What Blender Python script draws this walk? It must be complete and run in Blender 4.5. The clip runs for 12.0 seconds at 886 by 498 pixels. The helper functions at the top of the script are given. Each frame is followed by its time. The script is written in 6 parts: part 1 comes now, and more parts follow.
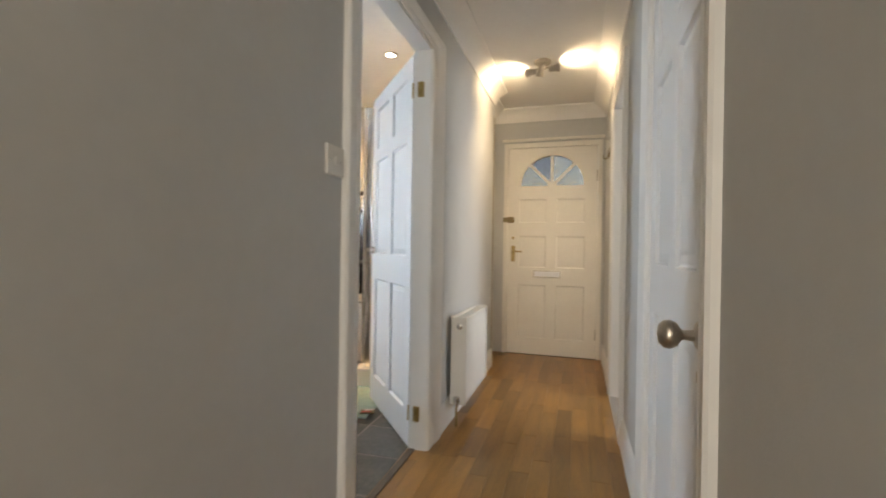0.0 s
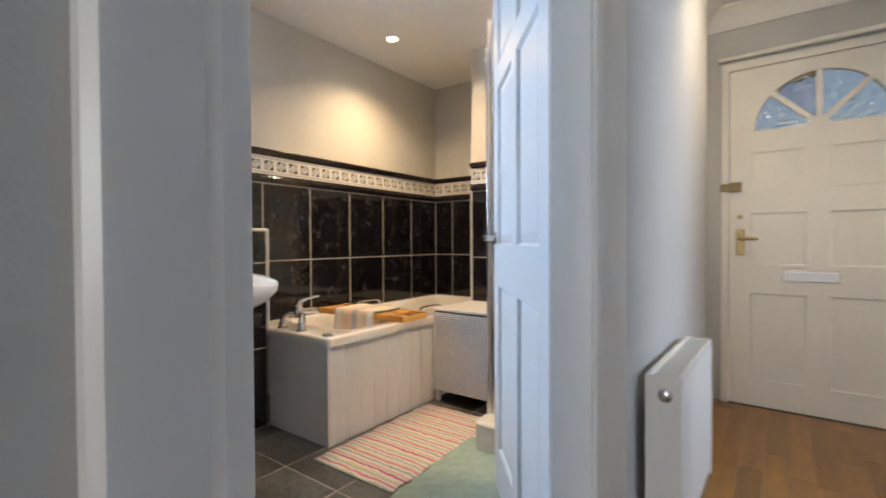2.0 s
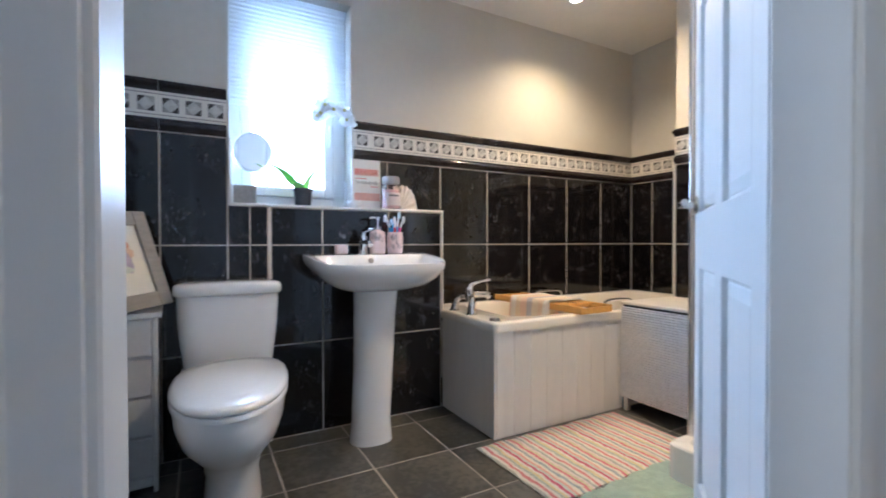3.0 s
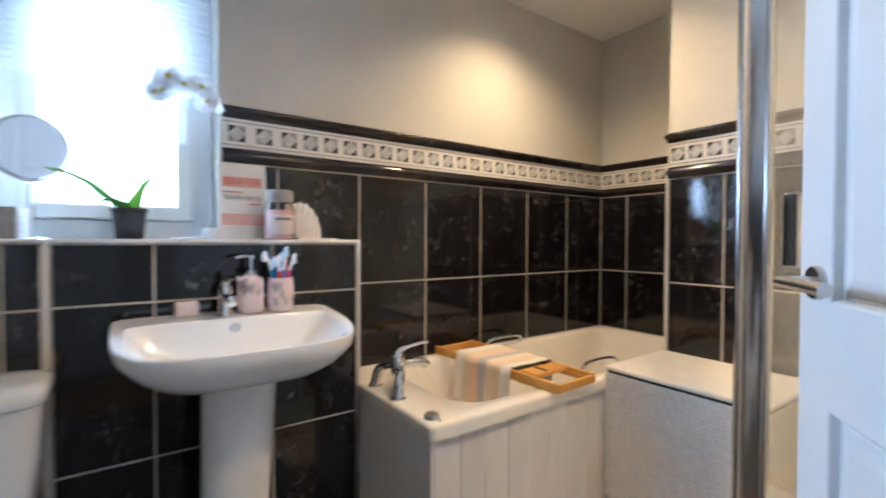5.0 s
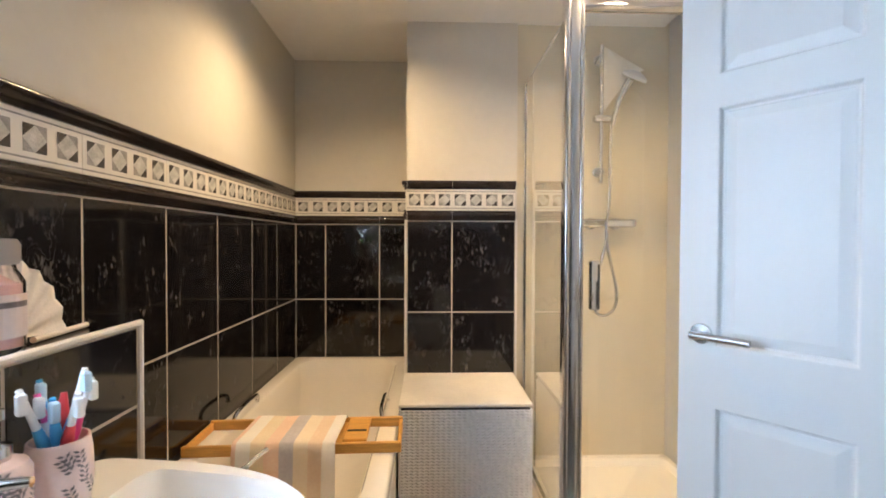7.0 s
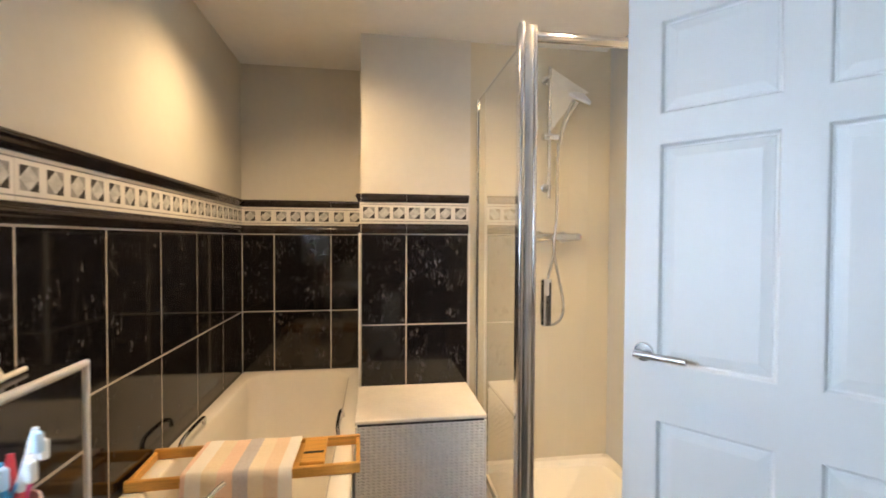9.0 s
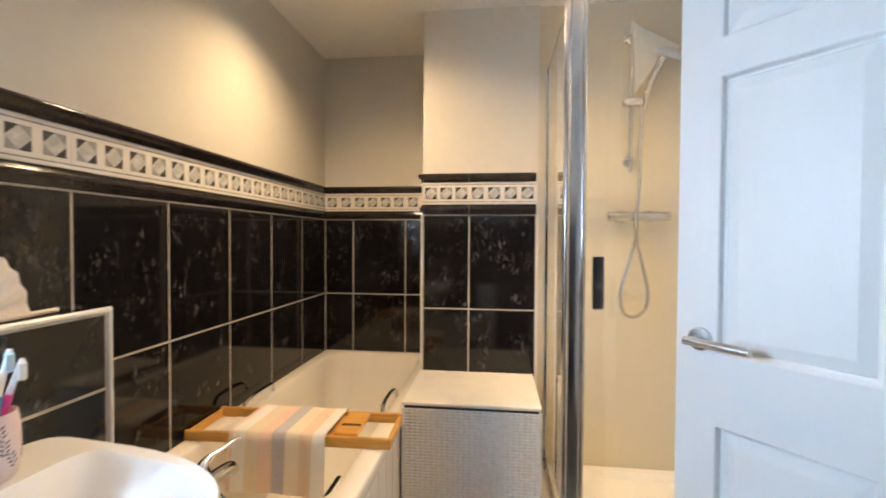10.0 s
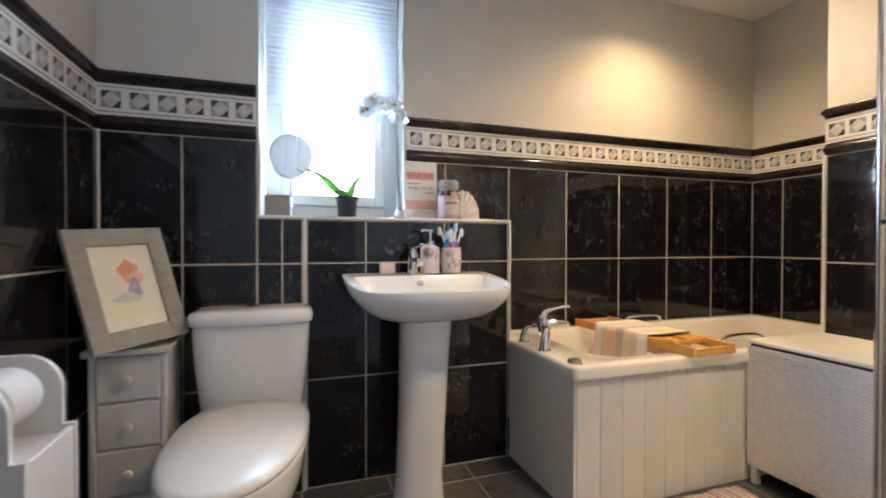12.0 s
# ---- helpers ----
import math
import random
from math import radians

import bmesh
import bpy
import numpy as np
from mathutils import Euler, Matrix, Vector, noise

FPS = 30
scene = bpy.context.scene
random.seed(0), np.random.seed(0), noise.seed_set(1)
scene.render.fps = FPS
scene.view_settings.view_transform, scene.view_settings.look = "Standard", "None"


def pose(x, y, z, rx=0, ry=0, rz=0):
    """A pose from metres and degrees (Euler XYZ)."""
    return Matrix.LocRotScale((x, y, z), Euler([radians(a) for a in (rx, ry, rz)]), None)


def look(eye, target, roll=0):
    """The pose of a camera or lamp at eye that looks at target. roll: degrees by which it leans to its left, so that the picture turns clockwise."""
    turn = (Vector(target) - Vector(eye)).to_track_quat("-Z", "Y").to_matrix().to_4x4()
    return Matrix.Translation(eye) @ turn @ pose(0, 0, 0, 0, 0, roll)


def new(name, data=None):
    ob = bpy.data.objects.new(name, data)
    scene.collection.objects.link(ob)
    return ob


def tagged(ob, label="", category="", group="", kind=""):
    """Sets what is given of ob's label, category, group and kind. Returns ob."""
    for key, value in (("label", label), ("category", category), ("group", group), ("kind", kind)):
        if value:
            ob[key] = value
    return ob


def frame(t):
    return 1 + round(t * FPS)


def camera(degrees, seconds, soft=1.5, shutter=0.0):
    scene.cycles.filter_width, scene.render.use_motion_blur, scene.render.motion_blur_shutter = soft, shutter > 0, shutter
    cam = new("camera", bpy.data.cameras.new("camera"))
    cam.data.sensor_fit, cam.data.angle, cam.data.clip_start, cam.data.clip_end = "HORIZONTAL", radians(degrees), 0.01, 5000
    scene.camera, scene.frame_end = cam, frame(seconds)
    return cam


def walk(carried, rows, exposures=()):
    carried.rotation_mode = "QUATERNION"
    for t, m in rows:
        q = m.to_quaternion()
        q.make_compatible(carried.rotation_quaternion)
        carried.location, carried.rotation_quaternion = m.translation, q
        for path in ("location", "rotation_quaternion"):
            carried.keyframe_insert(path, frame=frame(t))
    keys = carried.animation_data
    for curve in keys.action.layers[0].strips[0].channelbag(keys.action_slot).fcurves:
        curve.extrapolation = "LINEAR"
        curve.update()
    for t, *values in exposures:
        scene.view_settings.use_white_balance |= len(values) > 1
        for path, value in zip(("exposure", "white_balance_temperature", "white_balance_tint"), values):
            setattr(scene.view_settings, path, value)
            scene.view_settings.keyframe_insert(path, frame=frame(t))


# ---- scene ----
cam = camera(89.6, 12.0, soft=1.7, shutter=0.3)
PATH = [
    (0, (0.706, 1.137, 1.011), (0.176, 3.066, 1.007), 0.9),
    (0.5, (0.559, 1.461, 1.01), (0.366, 3.451, 1.008), 0.5),
    (1, (0.45, 1.791, 0.983), (0.116, 3.763, 0.982), 0.3),
    (1.5, (0.402, 2.103, 0.991), (-0.331, 3.964, 0.964), 0.5),
    (2, (0.352, 2.314, 0.978), (-0.828, 3.928, 0.948), -0.3),
    (2.5, (0.31, 2.452, 0.934), (-1.216, 3.745, 0.9), -0.3),
    (3, (0.295, 2.544, 0.881), (-1.461, 3.501, 0.855), -0.1),
    (3.2, (0.281, 2.589, 0.867), (-1.535, 3.426, 0.841), 0.1),
    (4.8, (-0.185, 2.945, 1.023), (-1.955, 3.880, 0.985), 0.1),
    (5, (-0.285, 2.985, 1.055), (-1.916, 4.145, 1.017), 0.2),
    (5.5, (-0.529, 2.938, 1.126), (-1.729, 4.538, 1.087), 0.5),
    (6, (-0.791, 2.864, 1.156), (-1.546, 4.716, 1.118), 0.4),
    (6.5, (-1.015, 2.801, 1.175), (-1.37, 4.769, 1.144), 0.3),
    (7, (-1.201, 2.719, 1.226), (-1.141, 4.718, 1.192), 0.2),
    (7.2, (-1.264, 2.693, 1.241), (-1.1, 4.686, 1.213), 0.3),
    (8.8, (-1.311, 2.667, 1.302), (-1.001, 4.642, 1.257), 0.3),
    (9, (-1.246, 2.7, 1.301), (-0.944, 4.676, 1.259), 0.3),
    (9.5, (-1.09, 2.759, 1.261), (-0.911, 4.75, 1.223), 0.3),
    (10, (-0.956, 2.788, 1.212), (-1.196, 4.773, 1.167), 0.3),
    (10.5, (-0.723, 2.778, 1.161), (-1.592, 4.579, 1.113), 0.2),
    (11, (-0.447, 2.794, 1.104), (-1.863, 4.206, 1.066), 0.2),
    (11.5, (-0.175, 2.818, 1.026), (-1.934, 3.769, 0.991), 0.1),
    (12, (-0.025, 2.772, 0.95), (-1.921, 3.411, 0.927), 0.1),
]
EXPOSURES = [(0.0, 0.24, 6600, 10), (1.0, 0.24, 5750, 10), (1.5, 0.25, 5900, 10), (2.0, 0.22, 5500, 10), (2.5, 0.24, 5200, 10), (3.0, 0.27, 5000, 10), (4.0, 0.2, 5050, 10),
             (5.0, 0.1, 5300, 10), (5.5, -0.1, 5750, 10), (6.0, -0.03, 5800, 10), (7.0, 0.1, 5850, 10), (9.0, 0.1, 6100, 10), (9.5, 0.08, 6000, 10), (10.5, 0.22, 5850, 10), (12.0, 0.2, 5750, 10)]
walk(cam, [(t, look(eye, target, roll)) for t, eye, target, roll in PATH], EXPOSURES)

# ---- light ----
world = bpy.data.worlds.new("sky")
scene.world = world
world.use_nodes = True
wn = world.node_tree.nodes
sky = wn.new("ShaderNodeTexSky")
sky.sky_type = "NISHITA"
sky.sun_disc = False
sky.sun_elevation, sky.sun_rotation = radians(38), radians(60)
world.node_tree.links.new(sky.outputs["Color"], wn["Background"].inputs["Color"])
wn["Background"].inputs["Strength"].default_value = 0.12

sun = new("sun", bpy.data.lights.new("sun", "SUN"))
sun.data.energy, sun.data.angle, sun.data.color = 1.2, radians(12), (1.0, 0.96, 0.9)
sun.matrix_world = look((8, -4, 9), (0, 0, 0))


def area_lamp(name, m, w, h, power, color):
    ob = new(name, bpy.data.lights.new(name, "AREA"))
    ob.data.shape, ob.data.size, ob.data.size_y = "RECTANGLE", w, h
    ob.data.energy, ob.data.color = power, color
    ob.matrix_world = m
    return ob


def spot_lamp(name, eye, target, power, angle, color, radius=0.025, blend=0.6):
    ob = new(name, bpy.data.lights.new(name, "SPOT"))
    ob.data.energy, ob.data.color, ob.data.spot_size, ob.data.spot_blend = power, color, radians(angle), blend
    ob.data.shadow_soft_size = radius
    ob.matrix_world = look(eye, target)
    return ob


WARM = (1.0, 0.66, 0.32)
DAY = (0.68, 0.84, 1.0)
# daylight in the bathroom window's opening and in the side room
area_lamp("window_daylight", look((-2.235, 2.954, 1.42), (0, 2.954, 1.42)), 0.50, 0.64, 62, DAY)
area_lamp("room_daylight", look((3.55, 3.9, 1.5), (1.0, 4.0, 1.2)), 1.4, 1.2, 44, (0.92, 0.96, 1.0))
# added fill lamp that brightens the hall from its unseen south end
area_lamp("hall_end_fill", look((0.40, -1.43, 1.45), (0.45, 2, 1.25)), 0.74, 1.3, 35, (1.0, 0.89, 0.73))
spot_lamp("downlight_beam", (-1.64, 4.49, 2.285), (-1.34, 4.58, 0), 78, 144, WARM, radius=0.04, blend=1.0)
spot_lamp("downlight_beam", (-0.45, 3.94, 2.285), (-0.60, 3.90, 0), 74, 160, WARM, radius=0.04, blend=1.0)

# ---- materials ----
def material(name, color, rough=0.5, metal=0.0, var=0.06, scale=8.0, bump=0.0, bump_scale=60.0, coat=0.0, spec=0.5,
             stretch=(1, 1, 1), color2=None, sharp=False, per_piece=0.0):
    """A principled material with two scales of noise in colour and roughness, and a fine bump."""
    m = bpy.data.materials.new(name)
    m.use_nodes = True
    n, l = m.node_tree.nodes, m.node_tree.links
    b = n["Principled BSDF"]
    b.inputs["Roughness"].default_value = rough
    b.inputs["Metallic"].default_value = metal
    b.inputs["Coat Weight"].default_value = coat
    b.inputs["Coat Roughness"].default_value = 0.08
    b.inputs["Specular IOR Level"].default_value = spec
    tc = n.new("ShaderNodeTexCoord")
    mp = n.new("ShaderNodeMapping")
    mp.inputs["Scale"].default_value = stretch
    l.new(tc.outputs["Object"], mp.inputs["Vector"])
    a = n.new("ShaderNodeTexNoise")
    a.inputs["Scale"].default_value, a.inputs["Detail"].default_value = scale, 6
    f = n.new("ShaderNodeTexNoise")
    f.inputs["Scale"].default_value, f.inputs["Detail"].default_value = scale * 9, 4
    l.new(mp.outputs[0], a.inputs["Vector"])
    l.new(mp.outputs[0], f.inputs["Vector"])
    mixf = n.new("ShaderNodeMath")
    mixf.operation = "MULTIPLY_ADD"
    mixf.inputs[1].default_value = 0.4
    l.new(f.outputs["Fac"], mixf.inputs[0])
    sc = n.new("ShaderNodeMath")
    sc.operation = "MULTIPLY"
    sc.inputs[1].default_value = 0.6
    l.new(a.outputs["Fac"], sc.inputs[0])
    l.new(sc.outputs[0], mixf.inputs[2])
    r = n.new("ShaderNodeValToRGB")
    c = Vector(color)
    c2 = Vector(color2) if color2 else c * (1 - 2.2 * var)
    r.color_ramp.elements[0].color = (*c2, 1)
    r.color_ramp.elements[1].color = (*(c * (1 + var) if not color2 else c), 1)
    r.color_ramp.elements[0].position, r.color_ramp.elements[1].position = (0.44, 0.58) if sharp else (0.3, 0.7)
    l.new(mixf.outputs[0], r.inputs["Fac"])
    out = r.outputs["Color"]
    if per_piece:
        oi = n.new("ShaderNodeObjectInfo")
        hs = n.new("ShaderNodeHueSaturation")
        mr = n.new("ShaderNodeMapRange")
        mr.inputs["To Min"].default_value, mr.inputs["To Max"].default_value = 1 - per_piece, 1 + per_piece
        l.new(oi.outputs["Random"], mr.inputs["Value"])
        l.new(mr.outputs[0], hs.inputs["Value"])
        l.new(out, hs.inputs["Color"])
        out = hs.outputs["Color"]
        add = n.new("ShaderNodeVectorMath")
        add.operation = "MULTIPLY_ADD"
        add.inputs[1].default_value = (37, 51, 23)
        comb = n.new("ShaderNodeCombineXYZ")
        for i in range(3):
            l.new(oi.outputs["Random"], comb.inputs[i])
        l.new(comb.outputs[0], add.inputs[0])
        l.new(tc.outputs["Object"], add.inputs[2])
        l.new(add.outputs[0], mp.inputs["Vector"])
    l.new(out, b.inputs["Base Color"])
    rr = n.new("ShaderNodeMapRange")
    rr.inputs["To Min"].default_value, rr.inputs["To Max"].default_value = max(0.02, rough * 0.8), min(1, rough * 1.2)
    l.new(mixf.outputs[0], rr.inputs["Value"])
    l.new(rr.outputs[0], b.inputs["Roughness"])
    if bump:
        bn = n.new("ShaderNodeTexNoise")
        bn.inputs["Scale"].default_value, bn.inputs["Detail"].default_value = bump_scale, 5
        l.new(mp.outputs[0], bn.inputs["Vector"])
        bp = n.new("ShaderNodeBump")
        bp.inputs["Strength"].default_value, bp.inputs["Distance"].default_value = bump, 0.004
        l.new(bn.outputs["Fac"], bp.inputs["Height"])
        l.new(bp.outputs["Normal"], b.inputs["Normal"])
    return m


def marble_black():
    m = material("black_marble_tile", (0.0095, 0.009, 0.0115), 0.07, var=0.2, spec=0.5, per_piece=0.25, scale=5)
    n, l = m.node_tree.nodes, m.node_tree.links
    b = n["Principled BSDF"]
    mp = [x for x in n if x.type == "MAPPING"][0]
    vm = n.new("ShaderNodeMapping")
    vm.inputs["Scale"].default_value, vm.inputs["Rotation"].default_value = (1.7, 1.7, 0.75), (0.5, 0.5, 0)
    l.new(mp.outputs[0], vm.inputs["Vector"])

    def noise_node(scale, detail, distortion, src):
        no = n.new("ShaderNodeTexNoise")
        no.inputs["Scale"].default_value, no.inputs["Detail"].default_value, no.inputs["Distortion"].default_value = scale, detail, distortion
        l.new(src.outputs[0], no.inputs["Vector"])
        return no

    def math_node(op, x, y):
        k = n.new("ShaderNodeMath")
        k.operation = op
        for i, v in enumerate((x, y)):
            if isinstance(v, (int, float)):
                k.inputs[i].default_value = v
            else:
                l.new(v, k.inputs[i])
        return k.outputs[0]

    def ramp(value, lo, hi, first, last):
        k = n.new("ShaderNodeMapRange")
        k.inputs["From Min"].default_value, k.inputs["From Max"].default_value = lo, hi
        k.inputs["To Min"].default_value, k.inputs["To Max"].default_value = first, last
        l.new(value, k.inputs["Value"])
        return k.outputs[0]
    # thin broken veins in drifts, and pale flecks between them
    vein = noise_node(17, 5, 0.25, vm).outputs["Fac"]
    line = ramp(math_node("ABSOLUTE", math_node("SUBTRACT", vein, 0.5), 0), 0.001, 0.010, 0.7, 0)
    drift = ramp(noise_node(11, 3, 0, mp).outputs["Fac"], 0.48, 0.68, 0, 1)
    fleck = ramp(noise_node(46, 6, 0.2, vm).outputs["Fac"], 0.57, 0.68, 0, 1)
    mul = math_node("MULTIPLY", math_node("MAXIMUM", line, fleck), drift)
    old = b.inputs["Base Color"].links[0].from_socket
    mx = n.new("ShaderNodeMixRGB")
    mx.inputs["Color2"].default_value = (0.12, 0.115, 0.115, 1)
    l.new(mul, mx.inputs["Fac"])
    l.new(old, mx.inputs["Color1"])
    l.new(mx.outputs[0], b.inputs["Base Color"])
    return m


def glass_material(name, color=(1, 1, 1), rough=0.0, ior=1.45):
    m = bpy.data.materials.new(name)
    m.use_nodes = True
    n, l = m.node_tree.nodes, m.node_tree.links
    b = n["Principled BSDF"]
    b.inputs["Base Color"].default_value = (*color, 1)
    b.inputs["Transmission Weight"].default_value = 1
    b.inputs["Roughness"].default_value = rough
    b.inputs["IOR"].default_value = ior
    return m


def glow_material(name, color, strength):
    m = bpy.data.materials.new(name)
    m.use_nodes = True
    b = m.node_tree.nodes["Principled BSDF"]
    b.inputs["Base Color"].default_value = (*color, 1)
    b.inputs["Emission Color"].default_value = (*color, 1)
    b.inputs["Emission Strength"].default_value = strength
    return m


def cloth_translucent(name, color, amount):
    m = material(name, color, 0.9, var=0.02, bump=0.2, bump_scale=300)
    n, l = m.node_tree.nodes, m.node_tree.links
    t = n.new("ShaderNodeBsdfTranslucent")
    t.inputs["Color"].default_value = (*color, 1)
    mx = n.new("ShaderNodeMixShader")
    mx.inputs["Fac"].default_value = amount
    l.new(n["Principled BSDF"].outputs[0], mx.inputs[1])
    l.new(t.outputs[0], mx.inputs[2])
    l.new(mx.outputs[0], n["Material Output"].inputs["Surface"])
    return m


def stripes(name, colors, axis, pitch, rough=0.95, bump=0.5, bump_scale=250, jitter=0.0, fuzz=0.45):
    """Woven stripes across one object axis, repeating over len(colors) bands of the given pitch."""
    m = bpy.data.materials.new(name)
    m.use_nodes = True
    n, l = m.node_tree.nodes, m.node_tree.links
    b = n["Principled BSDF"]
    b.inputs["Roughness"].default_value = rough
    tc, sp = n.new("ShaderNodeTexCoord"), n.new("ShaderNodeSeparateXYZ")
    l.new(tc.outputs["Object"], sp.inputs[0])
    no = n.new("ShaderNodeTexNoise")
    no.inputs["Scale"].default_value = 18
    l.new(tc.outputs["Object"], no.inputs["Vector"])
    ad = n.new("ShaderNodeMath")
    ad.operation, ad.inputs[1].default_value = "MULTIPLY_ADD", jitter
    l.new(no.outputs["Fac"], ad.inputs[0])
    l.new(sp.outputs[axis], ad.inputs[2])
    dv = n.new("ShaderNodeMath")
    dv.operation, dv.inputs[1].default_value = "DIVIDE", pitch * len(colors)
    l.new(ad.outputs[0], dv.inputs[0])
    fr = n.new("ShaderNodeMath")
    fr.operation = "FRACT"
    l.new(dv.outputs[0], fr.inputs[0])
    rp = n.new("ShaderNodeValToRGB")
    rp.color_ramp.interpolation = "CONSTANT"
    e = rp.color_ramp.elements
    e[0].color = (*colors[0], 1)
    e[1].position, e[1].color = 1 / len(colors), (*colors[1], 1)
    for i, c in enumerate(colors[2:], 2):
        k = e.new(i / len(colors))
        k.color = (*c, 1)
    l.new(fr.outputs[0], rp.inputs["Fac"])
    fine = n.new("ShaderNodeTexNoise")
    fine.inputs["Scale"].default_value, fine.inputs["Detail"].default_value = 120, 4
    l.new(tc.outputs["Object"], fine.inputs["Vector"])
    mx = n.new("ShaderNodeMixRGB")
    mx.blend_type = "OVERLAY"
    mx.inputs["Fac"].default_value = fuzz
    l.new(rp.outputs["Color"], mx.inputs["Color1"])
    l.new(fine.outputs["Fac"], mx.inputs["Color2"])
    l.new(mx.outputs[0], b.inputs["Base Color"])
    bp = n.new("ShaderNodeBump")
    bp.inputs["Strength"].default_value, bp.inputs["Distance"].default_value = bump, 0.004
    bn = n.new("ShaderNodeTexNoise")
    bn.inputs["Scale"].default_value = bump_scale
    l.new(tc.outputs["Object"], bn.inputs["Vector"])
    l.new(bn.outputs["Fac"], bp.inputs["Height"])
    l.new(bp.outputs["Normal"], b.inputs["Normal"])
    return m


M_WALL = material("grey_wall_paint", (0.54, 0.54, 0.53), 0.75, var=0.025, scale=3, bump=0.12, bump_scale=180)
M_WALLB = material("bathroom_wall_paint", (0.60, 0.57, 0.51), 0.6, var=0.025, scale=3, bump=0.1, bump_scale=160)
M_CEIL = material("ceiling_paint", (0.84, 0.825, 0.80), 0.8, var=0.02, scale=3, bump=0.1, bump_scale=150)
M_GLOSS = material("white_gloss_paint", (0.78, 0.775, 0.76), 0.34, var=0.008, scale=3, bump=0.02, bump_scale=60, stretch=(1, 1, 0.5))
M_DOOR = material("white_door_paint", (0.77, 0.775, 0.78), 0.46, var=0.008, scale=6, bump=0.08, bump_scale=40, stretch=(1, 1, 0.12))
M_FDOOR = material("cream_front_door_paint", (0.78, 0.75, 0.69), 0.35, var=0.025, scale=5, bump=0.12, bump_scale=40)
M_TILE = marble_black()
M_DADO = material("black_glazed_moulding", (0.028, 0.022, 0.024), 0.14, var=0.3, scale=20, per_piece=0.2)
M_GROUT = material("pale_grout", (0.50, 0.45, 0.38), 0.8, var=0.12, scale=12, bump=0.3, bump_scale=200)
M_BWHITE = material("white_border_tile", (0.74, 0.71, 0.66), 0.18, var=0.03, scale=20)
M_BGREY = material("grey_marble_inlay", (0.36, 0.35, 0.34), 0.2, var=0.25, scale=30)
M_BDARK = material("dark_marble_inlay", (0.07, 0.065, 0.065), 0.2, var=0.3, scale=30)
M_TRIM = material("white_plastic_trim", (0.72, 0.70, 0.67), 0.35, var=0.008, scale=12)
M_CERAM = material("white_ceramic", (0.80, 0.80, 0.79), 0.08, var=0.012, scale=4, coat=0.4)
M_ACRYL = material("white_acrylic", (0.81, 0.765, 0.69), 0.13, var=0.015, scale=4, coat=0.2)
M_SEAT = material("white_plastic_seat", (0.77, 0.77, 0.76), 0.18, var=0.012, scale=4)
M_CHROME = material("chrome", (0.75, 0.75, 0.76), 0.07, 1.0, var=0.04, scale=20)
M_STEEL = material("brushed_steel", (0.62, 0.61, 0.60), 0.26, 1.0, var=0.06, scale=40)
M_SATIN = material("satin_aluminium", (0.72, 0.72, 0.74), 0.5, 0.7, var=0.05, scale=30)
M_POST = material("polished_aluminium", (0.70, 0.70, 0.72), 0.17, 1.0, var=0.05, scale=20)
M_NICKEL = material("aged_nickel", (0.52, 0.48, 0.42), 0.3, 1.0, var=0.12, scale=25)
M_DARKB = material("dark_bronze", (0.24, 0.185, 0.09), 0.45, 0.6, var=0.15, scale=30)
M_BRASS = material("worn_brass", (0.45, 0.33, 0.14), 0.35, 1.0, var=0.2, scale=30)
M_BAMBOO = material("bamboo", (0.66, 0.35, 0.075), 0.4, var=0.16, scale=6, stretch=(2, 18, 18), bump=0.1, bump_scale=60)
M_WICKER = material("white_painted_wicker", (0.80, 0.78, 0.75), 0.6, var=0.08, scale=60, bump=0.3, bump_scale=200)
M_LIDW = material("white_painted_board", (0.74, 0.70, 0.64), 0.5, var=0.05, scale=10, bump=0.2, bump_scale=90)
M_PANEL = material("white_painted_boards", (0.72, 0.70, 0.67), 0.42, var=0.035, scale=4, stretch=(5, 5, 0.8), bump=0.1, bump_scale=60, per_piece=0.03)
M_SLATE = material("grey_slate_tile", (0.115, 0.112, 0.100), 0.30, var=0.28, scale=4.5, sharp=True, bump=0.25, bump_scale=22, per_piece=0.22, color2=(0.052, 0.052, 0.049))
M_FGROUT = material("floor_grout", (0.46, 0.43, 0.38), 0.85, var=0.2, scale=14, bump=0.3, bump_scale=200)
M_OAK = material("oak_laminate_strip", (0.335, 0.172, 0.043), 0.30, var=0.22, scale=3.2, stretch=(7, 7, 0.9), bump=0.05, bump_scale=30, per_piece=0.33, color2=(0.165, 0.083, 0.021))
M_CREAM = material("cream_shower_panel", (0.61, 0.545, 0.415), 0.22, var=0.02, scale=3)
M_WHITEU = material("white_upvc", (0.80, 0.81, 0.82), 0.3, var=0.01, scale=4)
M_WOODW = material("white_painted_wood", (0.72, 0.715, 0.70), 0.4, var=0.04, scale=9, bump=0.12, bump_scale=60)
M_FRAME = material("taupe_picture_frame", (0.33, 0.30, 0.265), 0.5, var=0.1, scale=14, bump=0.15, bump_scale=90, stretch=(1, 6, 6))
M_PAPER = material("white_paper", (0.76, 0.75, 0.73), 0.6, var=0.02, scale=10)
# near-black for the grip and bath frame, and for shade painted into gaps
M_RUBBER_SHADE = material("rubber_and_gap_shade", (0.02, 0.018, 0.016), 0.7, var=0.2)
M_PINK = material("pale_pink_ceramic", (0.76, 0.62, 0.61), 0.35, var=0.05, scale=18)
M_GREYF = material("grey_flower_print", (0.22, 0.20, 0.22), 0.4, var=0.3, scale=60)
M_WAX = material("pink_candle_wax", (0.64, 0.40, 0.41), 0.45, var=0.08, scale=14)
